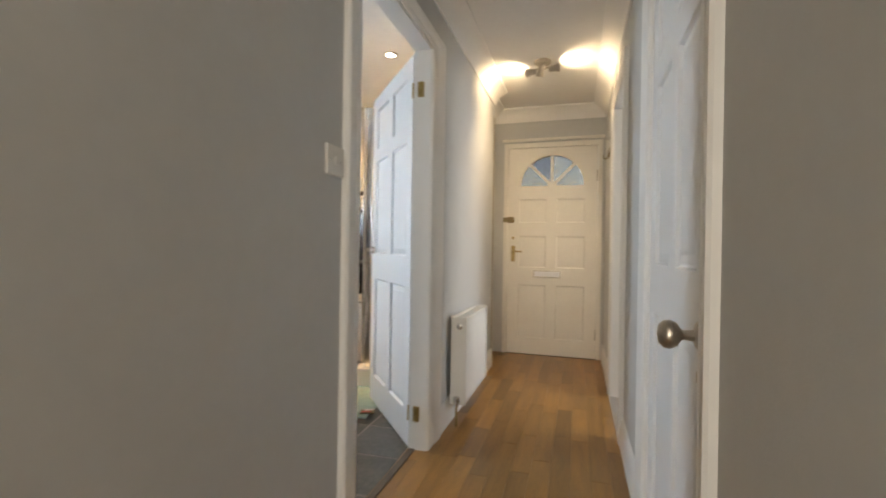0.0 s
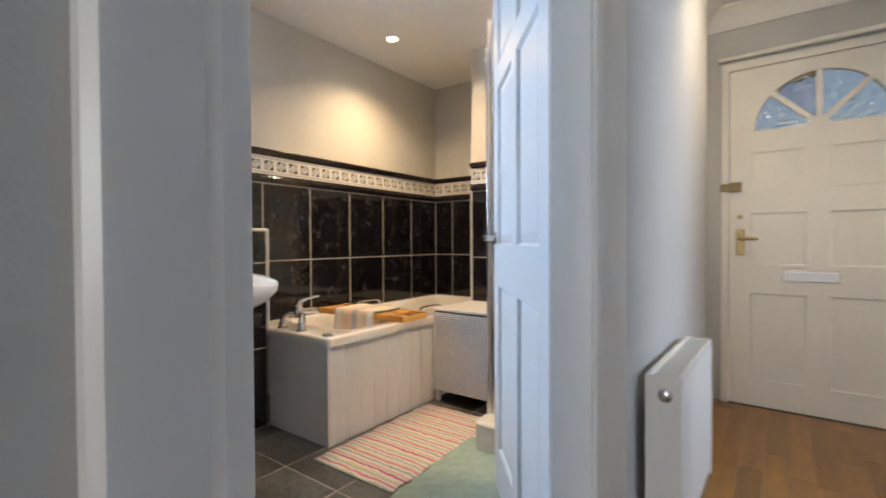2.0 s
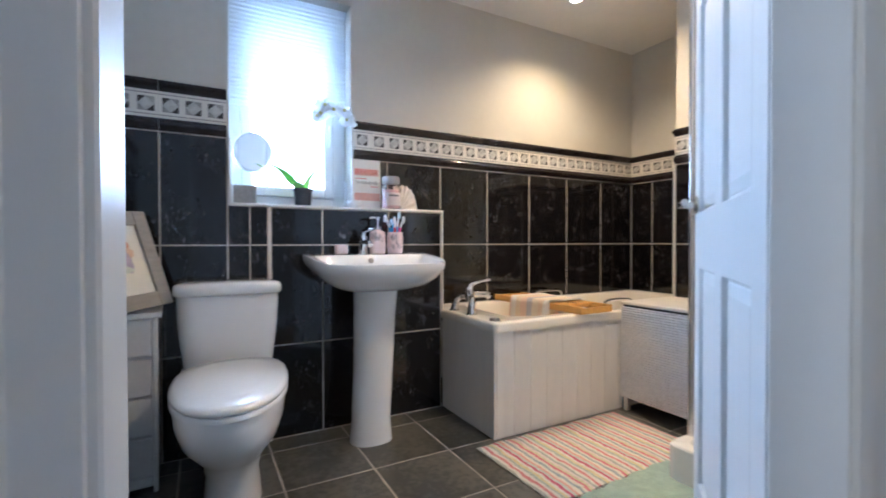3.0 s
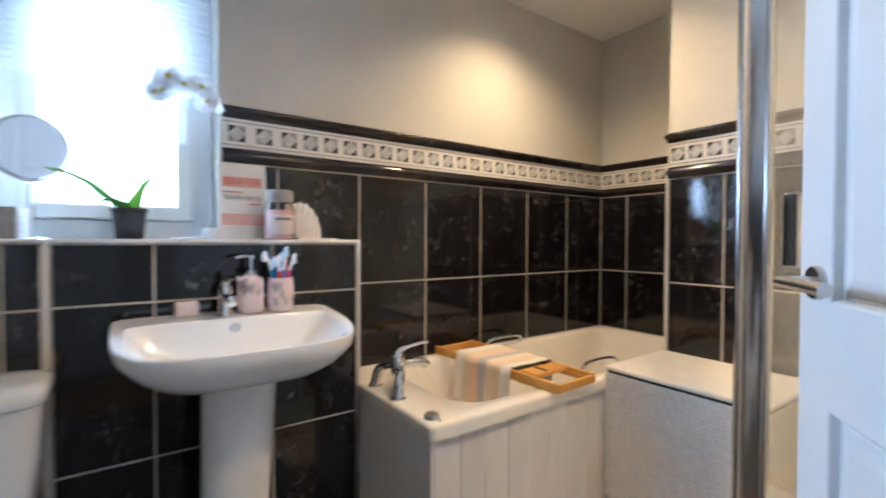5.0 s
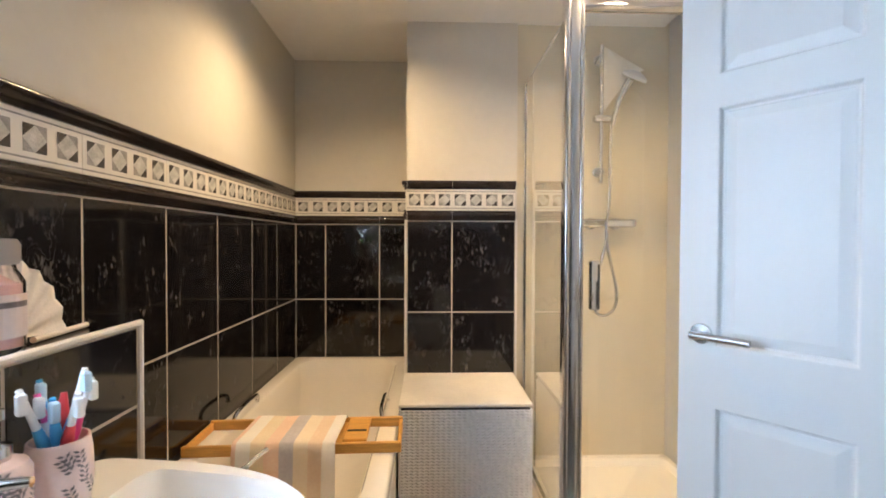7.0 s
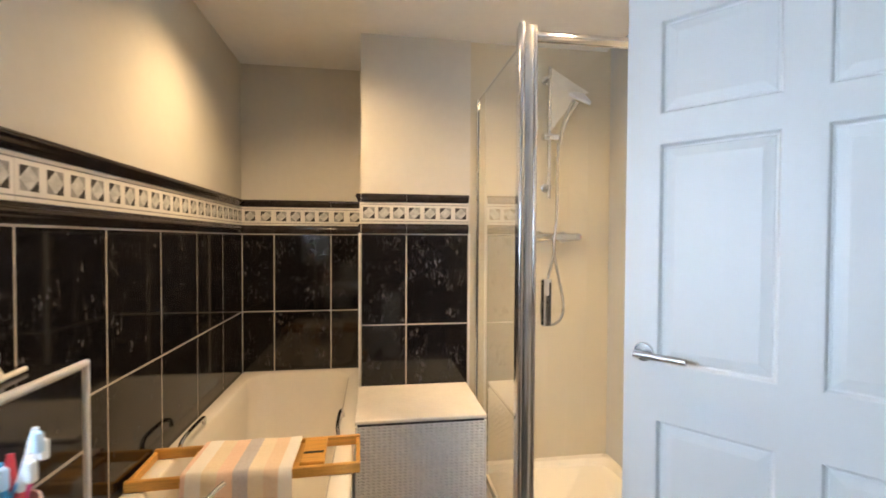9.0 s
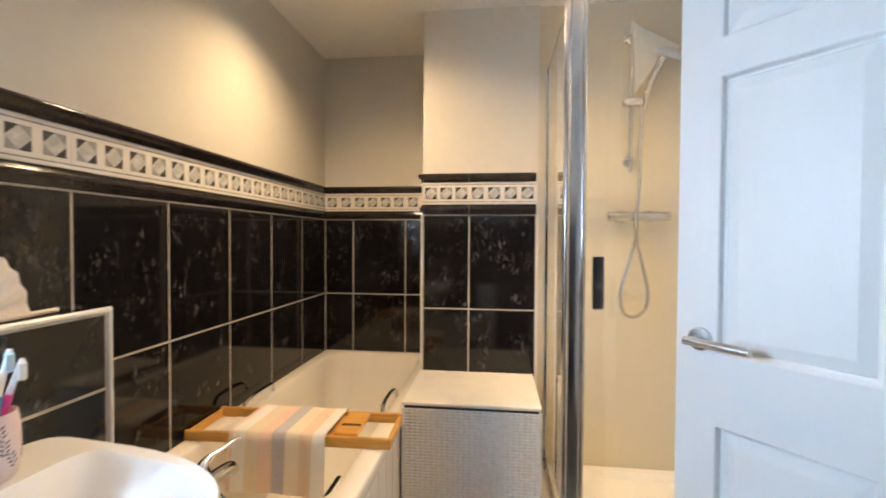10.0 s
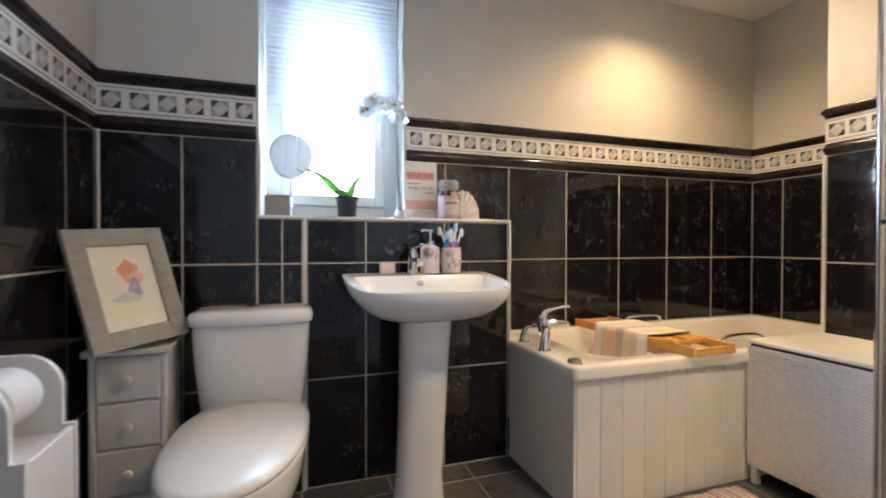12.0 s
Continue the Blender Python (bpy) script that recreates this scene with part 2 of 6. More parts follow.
M_SHELL = material("shell_white", (0.78, 0.72, 0.65), 0.55, var=0.08, scale=30, bump=0.3, bump_scale=80)
M_LEAF = cloth_translucent("orchid_leaf", (0.26, 0.44, 0.11), 0.35)
M_PETAL = cloth_translucent("orchid_petal", (0.85, 0.85, 0.86), 0.7)
M_LIP = material("orchid_lip", (0.70, 0.60, 0.22), 0.5, var=0.2, scale=60)
M_STEM = material("orchid_stem", (0.06, 0.075, 0.03), 0.5, var=0.2, scale=40)
M_POT = material("smoked_plastic_pot", (0.045, 0.04, 0.045), 0.25, var=0.2, scale=20)
M_BLOCK = material("grey_wood_block", (0.34, 0.32, 0.30), 0.6, var=0.15, scale=10, stretch=(1, 8, 8))
M_CLOTH = cloth_translucent("white_wash_cloth", (0.78, 0.74, 0.66), 0.3)
M_BLIND = cloth_translucent("white_blind_fabric", (0.82, 0.84, 0.86), 0.55)
M_MIRROR = material("mirror_silver", (0.92, 0.92, 0.92), 0.01, 1.0, var=0.0)
M_GLASS = glass_material("clear_shower_glass", (0.985, 0.995, 0.985))
M_JAR = glass_material("jar_glass", (0.98, 0.96, 0.95))
M_OBSC = glass_material("obscured_door_glass", (0.54, 0.45, 0.35), 0.04, 1.5)
M_FROST = glass_material("frosted_window_glass", (0.95, 0.97, 1.0), 0.35)
M_RED = material("red_print", (0.60, 0.10, 0.09), 0.6, var=0.1)
M_REDSOFT = material("faded_red_print", (0.72, 0.42, 0.37), 0.6, var=0.08)
M_TEAL = material("pale_green_bath_mat", (0.36, 0.47, 0.42), 0.95, var=0.12, scale=25, bump=0.9, bump_scale=180)
M_MAT = stripes("rag_rug", [(0.70, 0.65, 0.58), (0.62, 0.24, 0.25), (0.70, 0.66, 0.60), (0.44, 0.48, 0.42), (0.66, 0.58, 0.34), (0.72, 0.67, 0.60),
                            (0.55, 0.12, 0.20), (0.56, 0.58, 0.52), (0.68, 0.40, 0.33), (0.72, 0.67, 0.58), (0.36, 0.40, 0.42), (0.70, 0.62, 0.54),
                            (0.62, 0.20, 0.24), (0.60, 0.58, 0.36), (0.70, 0.60, 0.57), (0.42, 0.43, 0.40)], 1, 0.0125, jitter=0.024, bump=0.9, fuzz=0.62)
M_TOWEL = stripes("striped_towel", [(0.52, 0.49, 0.52), (0.78, 0.68, 0.54), (0.76, 0.60, 0.46), (0.80, 0.77, 0.73), (0.76, 0.56, 0.47), (0.80, 0.77, 0.73), (0.74, 0.63, 0.47), (0.77, 0.57, 0.45)],
                  0, 0.046, bump=0.35, bump_scale=500, fuzz=0.18)
M_CARPET = material("beige_carpet", (0.40, 0.33, 0.27), 0.95, var=0.12, scale=60, bump=0.6, bump_scale=220)
M_DARKMAT = material("threshold_strip_wood", (0.10, 0.075, 0.05), 0.5, var=0.2, scale=12)
M_SWITCH = material("white_switch_plastic", (0.70, 0.68, 0.64), 0.3, var=0.02)
M_RADI = material("white_radiator_enamel", (0.78, 0.77, 0.74), 0.25, var=0.015, scale=5)
M_BULB = glow_material("lit_lamp_face", (1.0, 0.86, 0.62), 28.0)
M_GREEN = material("garden_green", (0.06, 0.10, 0.03), 0.9, var=0.4, scale=1.5)


# ---- building helpers ----
def part(name, bm, mat, parent=None, label="", smooth=False, m=None):
    """Links a bmesh as one mesh object under a thing, a part or a piece of the setting."""
    if m is not None:
        bm.transform(m)
    me = bpy.data.meshes.new(name)
    bmesh.ops.recalc_face_normals(bm, faces=bm.faces[:])
    bm.to_mesh(me)
    bm.free()
    for x in (mat if isinstance(mat, (list, tuple)) else [mat]):
        me.materials.append(x)
    if smooth:
        me.polygons.foreach_set("use_smooth", [True] * len(me.polygons))
        me.set_sharp_from_angle(angle=radians(smooth if smooth > 1 else 40))
    ob = new(name, me)
    ob.parent = parent
    if label:
        tagged(ob, label)
    return ob


def thing(name, m, label, category, group=""):
    ob = new(name)
    ob.empty_display_size = 0.1
    ob.matrix_world = m
    return tagged(ob, label, category, group)


def structure(name, bm, mat, label, category, m=None, smooth=False):
    return tagged(part(name, bm, mat, None, "", smooth, m), label, category, "", "structure")


def box(x0, x1, y0, y1, z0, z1, bevel=0.0, bm=None, mi=0, seg=1):
    own = bmesh.new()
    g = bmesh.ops.create_cube(own, size=1)
    for v in own.verts:
        v.co = Vector((x0 + (v.co.x + .5) * (x1 - x0), y0 + (v.co.y + .5) * (y1 - y0), z0 + (v.co.z + .5) * (z1 - z0)))
    if bevel:
        bmesh.ops.bevel(own, geom=own.edges[:], offset=bevel, segments=seg, affect="EDGES", profile=0.5)
    for f in own.faces:
        f.material_index = mi
    return merge(bm, own)


def merge(bm, own):
    if bm is None:
        return own
    me = bpy.data.meshes.new("tmp")
    own.to_mesh(me)
    own.free()
    bm.from_mesh(me)
    bpy.data.meshes.remove(me)
    return bm


def loft(rings, bm=None, cap=True, closed=True, mi=0):
    """Skins a list of rings (lists of points of one length)."""
    own = bmesh.new()
    vs = [[own.verts.new(p) for p in r] for r in rings]
    k = len(rings[0])
    for a, b in zip(vs, vs[1:]):
        for i in range(k if closed else k - 1):
            own.faces.new((a[i], a[(i + 1) % k], b[(i + 1) % k], b[i])).material_index = mi
    if cap and closed:
        own.faces.new(vs[0][::-1]).material_index = mi
        own.faces.new(vs[-1]).material_index = mi
    return merge(bm, own)


def lathe(profile, seg=24, bm=None, mi=0, m=None):
    """profile: (radius, height) from bottom to top, turned about z."""
    own = loft([[(max(r, 1e-4) * math.cos(2 * math.pi * i / seg), max(r, 1e-4) * math.sin(2 * math.pi * i / seg), z) for i in range(seg)] for r, z in profile], mi=mi)
    if m is not None:
        own.transform(m)
    return merge(bm, own)


def tube(pts, r, seg=10, bm=None, mi=0, taper=None):
    pts = [Vector(p) for p in pts]
    rings = []
    up = None
    for i, p in enumerate(pts):
        d = (pts[min(i + 1, len(pts) - 1)] - pts[max(i - 1, 0)]).normalized()
        if up is None:
            up = d.orthogonal().normalized()
        up = (up - d * up.dot(d)).normalized()
        side = d.cross(up)
        rad = r if taper is None else taper[i]
        rings.append([p + (up * math.cos(a) + side * math.sin(a)) * rad for a in [2 * math.pi * k / seg for k in range(seg)]])
    return loft(rings, bm, mi=mi)


def curve(pts, n=8):
    """Catmull-Rom through pts."""
    p = [Vector(q) for q in pts]
    p = [p[0] * 2 - p[1]] + p + [p[-1] * 2 - p[-2]]
    out = []
    for i in range(1, len(p) - 2):
        for k in range(n):
            t = k / n
            out.append(0.5 * ((2 * p[i]) + (p[i + 1] - p[i - 1]) * t + (2 * p[i - 1] - 5 * p[i] + 4 * p[i + 1] - p[i + 2]) * t * t
                              + (3 * p[i] - p[i - 1] - 3 * p[i + 1] + p[i + 2]) * t ** 3))
    out.append(p[-2])
    return out


def superoval(a, b, n, z, k=40, cx=0.0, cy=0.0):
    out = []
    for i in range(k):
        t = 2 * math.pi * i / k
        c, s = math.cos(t), math.sin(t)
        out.append((cx + a * math.copysign(abs(c) ** (2 / n), c), cy + b * math.copysign(abs(s) ** (2 / n), s), z))
    return out


def rrect(x0, x1, y0, y1, r, z, k=9):
    """A rectangle with round corners, as a ring of points."""
    out = []
    for cx, cy, a0 in ((x1 - r, y1 - r, 0), (x0 + r, y1 - r, 90), (x0 + r, y0 + r, 180), (x1 - r, y0 + r, 270)):
        out += [(cx + r * math.cos(radians(a0 + 90 * i / k)), cy + r * math.sin(radians(a0 + 90 * i / k)), z) for i in range(k + 1)]
    return out


def sweep(profile, a, b, bm=None, mi=0):
    """A moulding: profile of (out, up) points, from a to b; out is to the left of the way from a to b."""
    a, b = Vector(a), Vector(b)
    d = (b - a).normalized()
    out = Vector((-d.y, d.x, 0))
    return loft([[p + out * o + Vector((0, 0, u)) for o, u in profile] for p in (a, b)], bm, mi=mi)

# ---- the plan ----
XW, XB, XL = -2.008, -1.80, -1.82          # recessed west wall, boxed wall by the window, ledge face
YS, YN, YC = 2.155, 5.435, 4.935           # south wall, north wall, boxed column
ZC, ZH = 2.31, 2.36                        # bathroom and hall ceilings
LEDGE_S, LEDGE_N, LEDGE_Z = 2.655, 3.69, 1.05
HALL = pose(0.0, 2.2, 0, 0, 0, -1.35)    # the hall lies slightly skew to the bathroom; x across it, y along it
HL, HS = 0.974, -3.6                         # hall width and its south end
HN = 3.317                                 # front door's plane
HW = 0.024                                 # face of the hall's west wall
NIB = 2.78                                 # here the hall steps a little wider, up to the front door
DO0, DO1 = 0.304, 1.052                    # bathroom doorway along the hall
RO0, RO1 = 1.53, 2.24                      # doorway to the side room
TZ = (0.0, 0.421, 0.874, 1.327)            # tile courses


def slab_with_holes(x0, x1, y0, y1, z0, z1, holes):
    """A wall along y, cut by holes (y0, y1, z0, z1), as boxes butted together."""
    bm = bmesh.new()
    ys = sorted({y0, y1, *[h[0] for h in holes], *[h[1] for h in holes]})
    for a, b in zip(ys, ys[1:]):
        cuts = sorted((h[2], h[3]) for h in holes if h[0] <= a and h[1] >= b)
        z = z0
        for c0, c1 in cuts:
            if c0 > z:
                box(x0, x1, a, b, z, c0, bm=bm)
            z = c1
        if z < z1:
            box(x0, x1, a, b, z, z1, bm=bm)
    bmesh.ops.remove_doubles(bm, verts=bm.verts[:], dist=1e-5)
    return bm


G = 0.005                                  # tiles stand this far before the wall's face
wall_west = structure("wall_west", slab_with_holes(-2.30, XW - G, 1.9, 5.7, 0, 2.6, [(2.655, 3.252, LEDGE_Z, 2.13)]), M_WALLB,
                      "pale grey painted wall above black marble tiles with a window", "wall")
wall_north = structure("wall_north", box(XW - G, -0.03, YN + G, YN + 0.2, 0, 2.6), M_WALLB, "pale grey painted end wall above black tiles", "wall")
wall_column = structure("wall_column", box(-1.32 + G, -0.765, YC + G, YN + G, 0, 2.5), M_WALLB, "boxed-out wall with black tiles below pale grey paint", "wall")
wall_shower = structure("wall_shower", box(-0.765, 0.03, 4.955, YN + G, 0, 2.5, 0), M_CREAM, "cream wall panels behind the shower", "wall")
wall_south = structure("wall_south", box(XW - G, -0.14, YS - 0.15, YS - G, 0, 2.6), M_WALLB, "painted wall above black marble tiles", "wall")
bm = box(XW - G, XB - G, YS - G, LEDGE_S, 0, 2.5)
box(XW - G, XB - G, LEDGE_S, 2.815, 0, LEDGE_Z - 0.012, bm=bm)
wall_boxing = structure("wall_boxing", bm, M_WALLB, "boxed-out wall beside the window, tiled black below", "wall")
wall_ledge = structure("wall_ledge", box(XW - G, XL - G, 2.815, LEDGE_N - G, 0, LEDGE_Z - 0.012), M_GROUT, "tiled boxing with a shelf on top behind the basin", "wall")

wall_hall_west = structure("wall_hall_west", slab_with_holes(-0.06, HW, HS, NIB, 0, 2.6, [(DO0 - 0.028, DO1 + 0.028, 0, 2.03)]), M_WALL,
                           "pale grey painted hall wall with the bathroom doorway", "wall", HALL)
structure("wall_hall_recess", slab_with_holes(-0.15, -0.07, NIB - 0.02, HN + 0.25, 0, 2.6, []), M_WALL, "short grey wall beside the front door", "wall", HALL)
wall_hall_east = structure("wall_hall_east", slab_with_holes(HL, HL + 0.10, HS, HN + 0.25, 0, 2.6,
                           [(RO0 - 0.03, RO1 + 0.03, 0, 2.03), (-0.092, 0.705, 0, 2.02)]), M_WALL,
                           "pale grey painted hall wall with two doorways", "wall", HALL)
wall_hall_north = structure("wall_hall_north", slab_with_holes(-HN - 0.22, -HN - 0.015, -0.07, HL, 0, 2.6, [(0.040, 0.948, 0, 2.03)]), M_WALL,
                            "grey painted wall round the front door", "wall", HALL @ pose(0, 0, 0, 0, 0, -90))
# unseen end wall; its window hole is made up to hold the fill lamp
wall_hall_south = structure("wall_hall_south", slab_with_holes(-HS, -HS + 0.1, 0, HL, 0, 2.6, [(0.08, 0.90, 0.75, 2.15)]), M_WALL, "unseen plain wall that ends the hall, with an added window opening", "wall",
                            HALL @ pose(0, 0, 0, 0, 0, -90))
ceiling_bathroom = structure("ceiling_bathroom", box(XW - 0.2, -0.02, YS - 0.1, YN + 0.1, ZC, ZC + 0.1), M_CEIL, "white painted bathroom ceiling", "ceiling")
ceiling_hall = structure("ceiling_hall", box(-0.07, HL, HS, HN + 0.015, ZH, ZH + 0.1), M_CEIL, "white painted hall ceiling", "ceiling", HALL)
floor_bathroom = structure("floor_bathroom", box(XW - 0.1, 0.0, YS - 0.1, YN + 0.1, -0.12, -0.0014), M_FGROUT, "grey slate tiled bathroom floor", "floor")
floor_hall = structure("floor_hall", box(-0.07, HL + 0.02, HS, HN + 0.1, -0.12, -0.010), M_DARKMAT, "oak strip laminate hall floor", "floor", HALL)

# coving round the hall
COVE = [(0, 0), (0, -0.115), (0.012, -0.115), (0.016, -0.098), (0.03, -0.072), (0.052, -0.045), (0.08, -0.026), (0.098, -0.018), (0.112, -0.014), (0.112, 0)]
bm = bmesh.new()
sweep([(-o, u) for o, u in COVE], (HW, HS, ZH), (HW, NIB, ZH), bm)
sweep([(-o, u) for o, u in COVE], (-0.07, NIB, ZH), (-0.07, HN, ZH), bm)
sweep(COVE, (HL, HS, ZH), (HL, HN, ZH), bm)
sweep([(-o, u) for o, u in COVE], (-0.07, HN + 0.015, ZH), (HL, HN + 0.015, ZH), bm)
structure("trim_coving", bm, M_CEIL, "white plaster coving round the hall ceiling", "coving", HALL, smooth=35)
# skirting boards
SK = [(0, 0), (0.018, 0), (0.018, 0.10), (0.013, 0.118), (0.009, 0.135), (0.004, 0.146), (0, 0.148)]


def skirt(a, b, side, name="baseboard"):
    prof = SK if side > 0 else [(-o, u) for o, u in SK]
    return structure(name, sweep(prof, a, b), M_GLOSS, "white gloss skirting board", "skirting board", HALL, smooth=30)


skirt((HW, HS, 0), (HW, DO0 - 0.11, 0), -1)
skirt((HW, DO1 + 0.20, 0), (HW, NIB, 0), -1)
skirt((-0.07, NIB, 0), (-0.07, HN - 0.01, 0), -1)
skirt((HL, HS, 0), (HL, -0.23, 0), 1)
skirt((HL, 0.78, 0), (HL, RO0 - 0.11, 0), 1)
skirt((HL, RO1 + 0.11, 0), (HL, HN - 0.01, 0), 1)
skirt((0.965, HN + 0.012, 0), (HL, HN + 0.012, 0), -1)

# door linings and architraves
ARCH = [(0.0, 0.0), (0.0, 0.012), (0.008, 0.016), (0.02, 0.018), (0.028, 0.014), (0.04, 0.016), (0.062, 0.024), (0.080, 0.024), (0.086, 0.016), (0.086, 0.0)]


def doorcase(name, y0, y1, top, wx0, wx1, faces, label, mat=M_GLOSS, far=1.0, near=1.0, inset=0.0):
    """Lining, stop and architraves of a doorway in a wall along the hall; faces: the x planes with an architrave and their outward sign."""
    ob = tagged(new(name), label, "door frame", "", "structure")
    ob.matrix_world = HALL
    t = 0.028
    bm = box(wx0 - 0.004 + inset, wx1 + 0.004, y0 - t, y0, 0, top + t, 0.002)
    box(wx0 - 0.004, wx1 + 0.004, y1, y1 + t, 0, top + t, 0.002, bm=bm)
    box(wx0 - 0.004, wx1 + 0.004, y0, y1, top, top + t, 0.002, bm=bm)
    part("lining", bm, mat, ob)
    for x, s in faces:
        for side in (0, 1):
            y = y0 - 0.006 if side == 0 else y1 + 0.006
            d = -1 if side == 0 else 1
            wide = far if side else near
            pts = lambda z, k: [(x + s * h, y + d * w * wide, z + (w if k else 0)) for w, h in ARCH]
            part("architrave", loft([pts(0, 0), pts(top + 0.006, 1)]), mat, ob, smooth=30)
        pt = lambda y, d: [(x + s * h, y + d * w * (far if d > 0 else near), top + 0.006 + w) for w, h in ARCH]
        part("architrave", loft([pt(y0 - 0.006, -1), pt(y1 + 0.006, 1)]), mat, ob, smooth=30)
    return ob


case = doorcase("door_frame_bathroom", DO0, DO1, 1.995, -0.06, HW, [(HW, 1)], "white gloss door lining and architrave of the bathroom doorway", far=2.2, near=1.18, inset=0.022)
case2 = doorcase("door_frame_side_room", RO0, RO1, 1.985, HL, HL + 0.10, [(HL, -1)], "white gloss door lining and architrave of the side room")
case3 = doorcase("door_frame_cupboard", -0.062, 0.675, 1.985, HL, HL + 0.10, [(HL, -1)], "white gloss architrave round a closed panel door")


# ---- doors ----
def panel_leaf(w, h, t, cols, rows, raised=True, bevel=0.012, depth=0.0135):
    """A panelled slab: x along it, front face at y = 0, back at y = -t."""
    bm = bmesh.new()
    xs = sorted({0, w, *[c for p in cols for c in p]})
    zs = sorted({0, h, *[c for p in rows for c in p]})

    def quad(pts):
        bm.faces.new([bm.verts.new(p) for p in pts])

    for sgn, yb in ((-1, 0.0), (1, -t)):
        for xa, xb in zip(xs, xs[1:]):
            for za, zb in zip(zs, zs[1:]):
                if (xa, xb) in cols and (za, zb) in rows:
                    loops = [(0, 0), (bevel * 0.25, 0.15), (bevel * 0.6, 0.9), (bevel, 1.0)]
                    if raised:
                        loops += [(bevel + 0.003, 0.86), (bevel + 0.026, 0.50), (bevel + 0.028, 0.50)]
                    rings = [[(xa + i, yb + sgn * depth * d, za + i), (xb - i, yb + sgn * depth * d, za + i),
                              (xb - i, yb + sgn * depth * d, zb - i), (xa + i, yb + sgn * depth * d, zb - i)] for i, d in loops]
                    for a, b in zip(rings, rings[1:]):
                        for k in range(4):
                            quad([a[k], a[(k + 1) % 4], b[(k + 1) % 4], b[k]])
                    quad(rings[-1])
                else:
                    quad([(xa, yb, za), (xb, yb, za), (xb, yb, zb), (xa, yb, zb)])
    for a, b in (((0, 0), (w, 0)), ((w, 0), (w, h)), ((w, h), (0, h)), ((0, h), (0, 0))):
        quad([(a[0], 0, a[1]), (b[0], 0, b[1]), (b[0], -t, b[1]), (a[0], -t, a[1])])
    bmesh.ops.remove_doubles(bm, verts=bm.verts[:], dist=1e-5)
    return bm


def six_panel_door(name, m, w, label):
    ob = tagged(new(name), label, "door", "", "structure")
    ob.matrix_world = m
    s = 0.088
    mid = w / 2
    cols = [(s, mid - 0.040), (mid + 0.040, w - s)]
    part("leaf", panel_leaf(w, 1.975, 0.038, cols, [(0.17, 0.802), (0.958, 1.555), (1.635, 1.885)]), M_DOOR, ob)
    return ob


def lever_handle(parent, x, z, towards, side=0.0, out=1):
    """A round rose with a straight lever."""
    r = pose(x, side, z, -90 * out, 0, 0)
    h = part("handle", lathe([(0.026, 0), (0.026, 0.006), (0.024, 0.009), (0.010, 0.010), (0.010, 0.045), (0.0, 0.047)], 28, m=r), M_STEEL, parent, "brushed steel lever handle", smooth=35)
    bm = tube([(x - 0.012 * towards, side + out * 0.045, z), (x + 0.02 * towards, side + out * 0.045, z), (x + 0.118 * towards, side + out * 0.045, z - 0.001)], 0.0095, 16)
    part("lever", bm, M_STEEL, h, smooth=40)
    return h


def hinge(parent, m, mat=M_BRASS):
    bm = box(-0.017, 0.017, -0.002, 0.0015, -0.038, 0.038, 0.0008)
    tube([(0, 0.004, -0.038), (0, 0.004, 0.038)], 0.005, 10, bm)
    for dx in (-0.010, 0.010):
        for dz in (-0.025, 0.025):
            lathe([(0.004, 0), (0.0035, 0.0012), (0, 0.0014)], 8, bm, m=pose(dx, 0.0015, dz, -90))
    return part("hinge", bm, mat, parent, "worn brass butt hinge", m=m, smooth=35)


PIVOT = Vector((-0.047, 3.262, 0.008))
door_dir = math.degrees(math.atan2(0.619, -0.492))
door_1 = six_panel_door("door_bathroom", pose(*PIVOT, 0, 0, door_dir), 0.790, "white six-panel bathroom door standing wide open")
lever_handle(door_1, 0.790 - 0.055, 0.985, -1)
lever_handle(door_1, 0.790 - 0.055, 0.985, -1, -0.038, -1)
part("latch", box(0.7895, 0.7915, -0.031, -0.007, 0.90, 1.06, 0.001), M_STEEL, door_1, "steel latch plate")
for z in (0.18, 1.80):
    hinge(door_1, pose(-0.001, -0.012, z - 0.008, 0, 0, 90))
for z in (0.18, 1.80):
    hinge(case, pose(-0.026, DO1 - 0.0018, z, 0, 0, 180))

door_2 = six_panel_door("door_cupboard", HALL @ pose(HL + 0.006, -0.050, 0.008, 0, 0, 90), 0.722, "white six-panel door standing closed in the hall")
bm = lathe([(0.030, 0), (0.030, 0.004), (0.024, 0.009), (0.012, 0.012), (0.010, 0.03), (0.012, 0.036), (0.026, 0.046), (0.031, 0.058), (0.029, 0.070), (0.020, 0.079), (0.0, 0.083)], 28)
part("knob", bm, M_NICKEL, door_2, "aged nickel mortice knob", smooth=50, m=pose(0.050, 0, 0.828, -90))
part("keyhole", lathe([(0.014, 0), (0.014, 0.004), (0.0, 0.005)], 16, m=pose(0.050, 0, 0.74, -90)), M_NICKEL, door_2, smooth=40)

door_3 = six_panel_door("door_side_room", HALL @ pose(HL + 0.085, RO1 - 0.005, 0.008, 0, 0, 4), 0.70, "white six-panel door standing open into the side room")
for z in (0.17, 1.62):
    hinge(case2, pose(HL + 0.066, RO1 - 0.0025, z, 0, 0, 180))


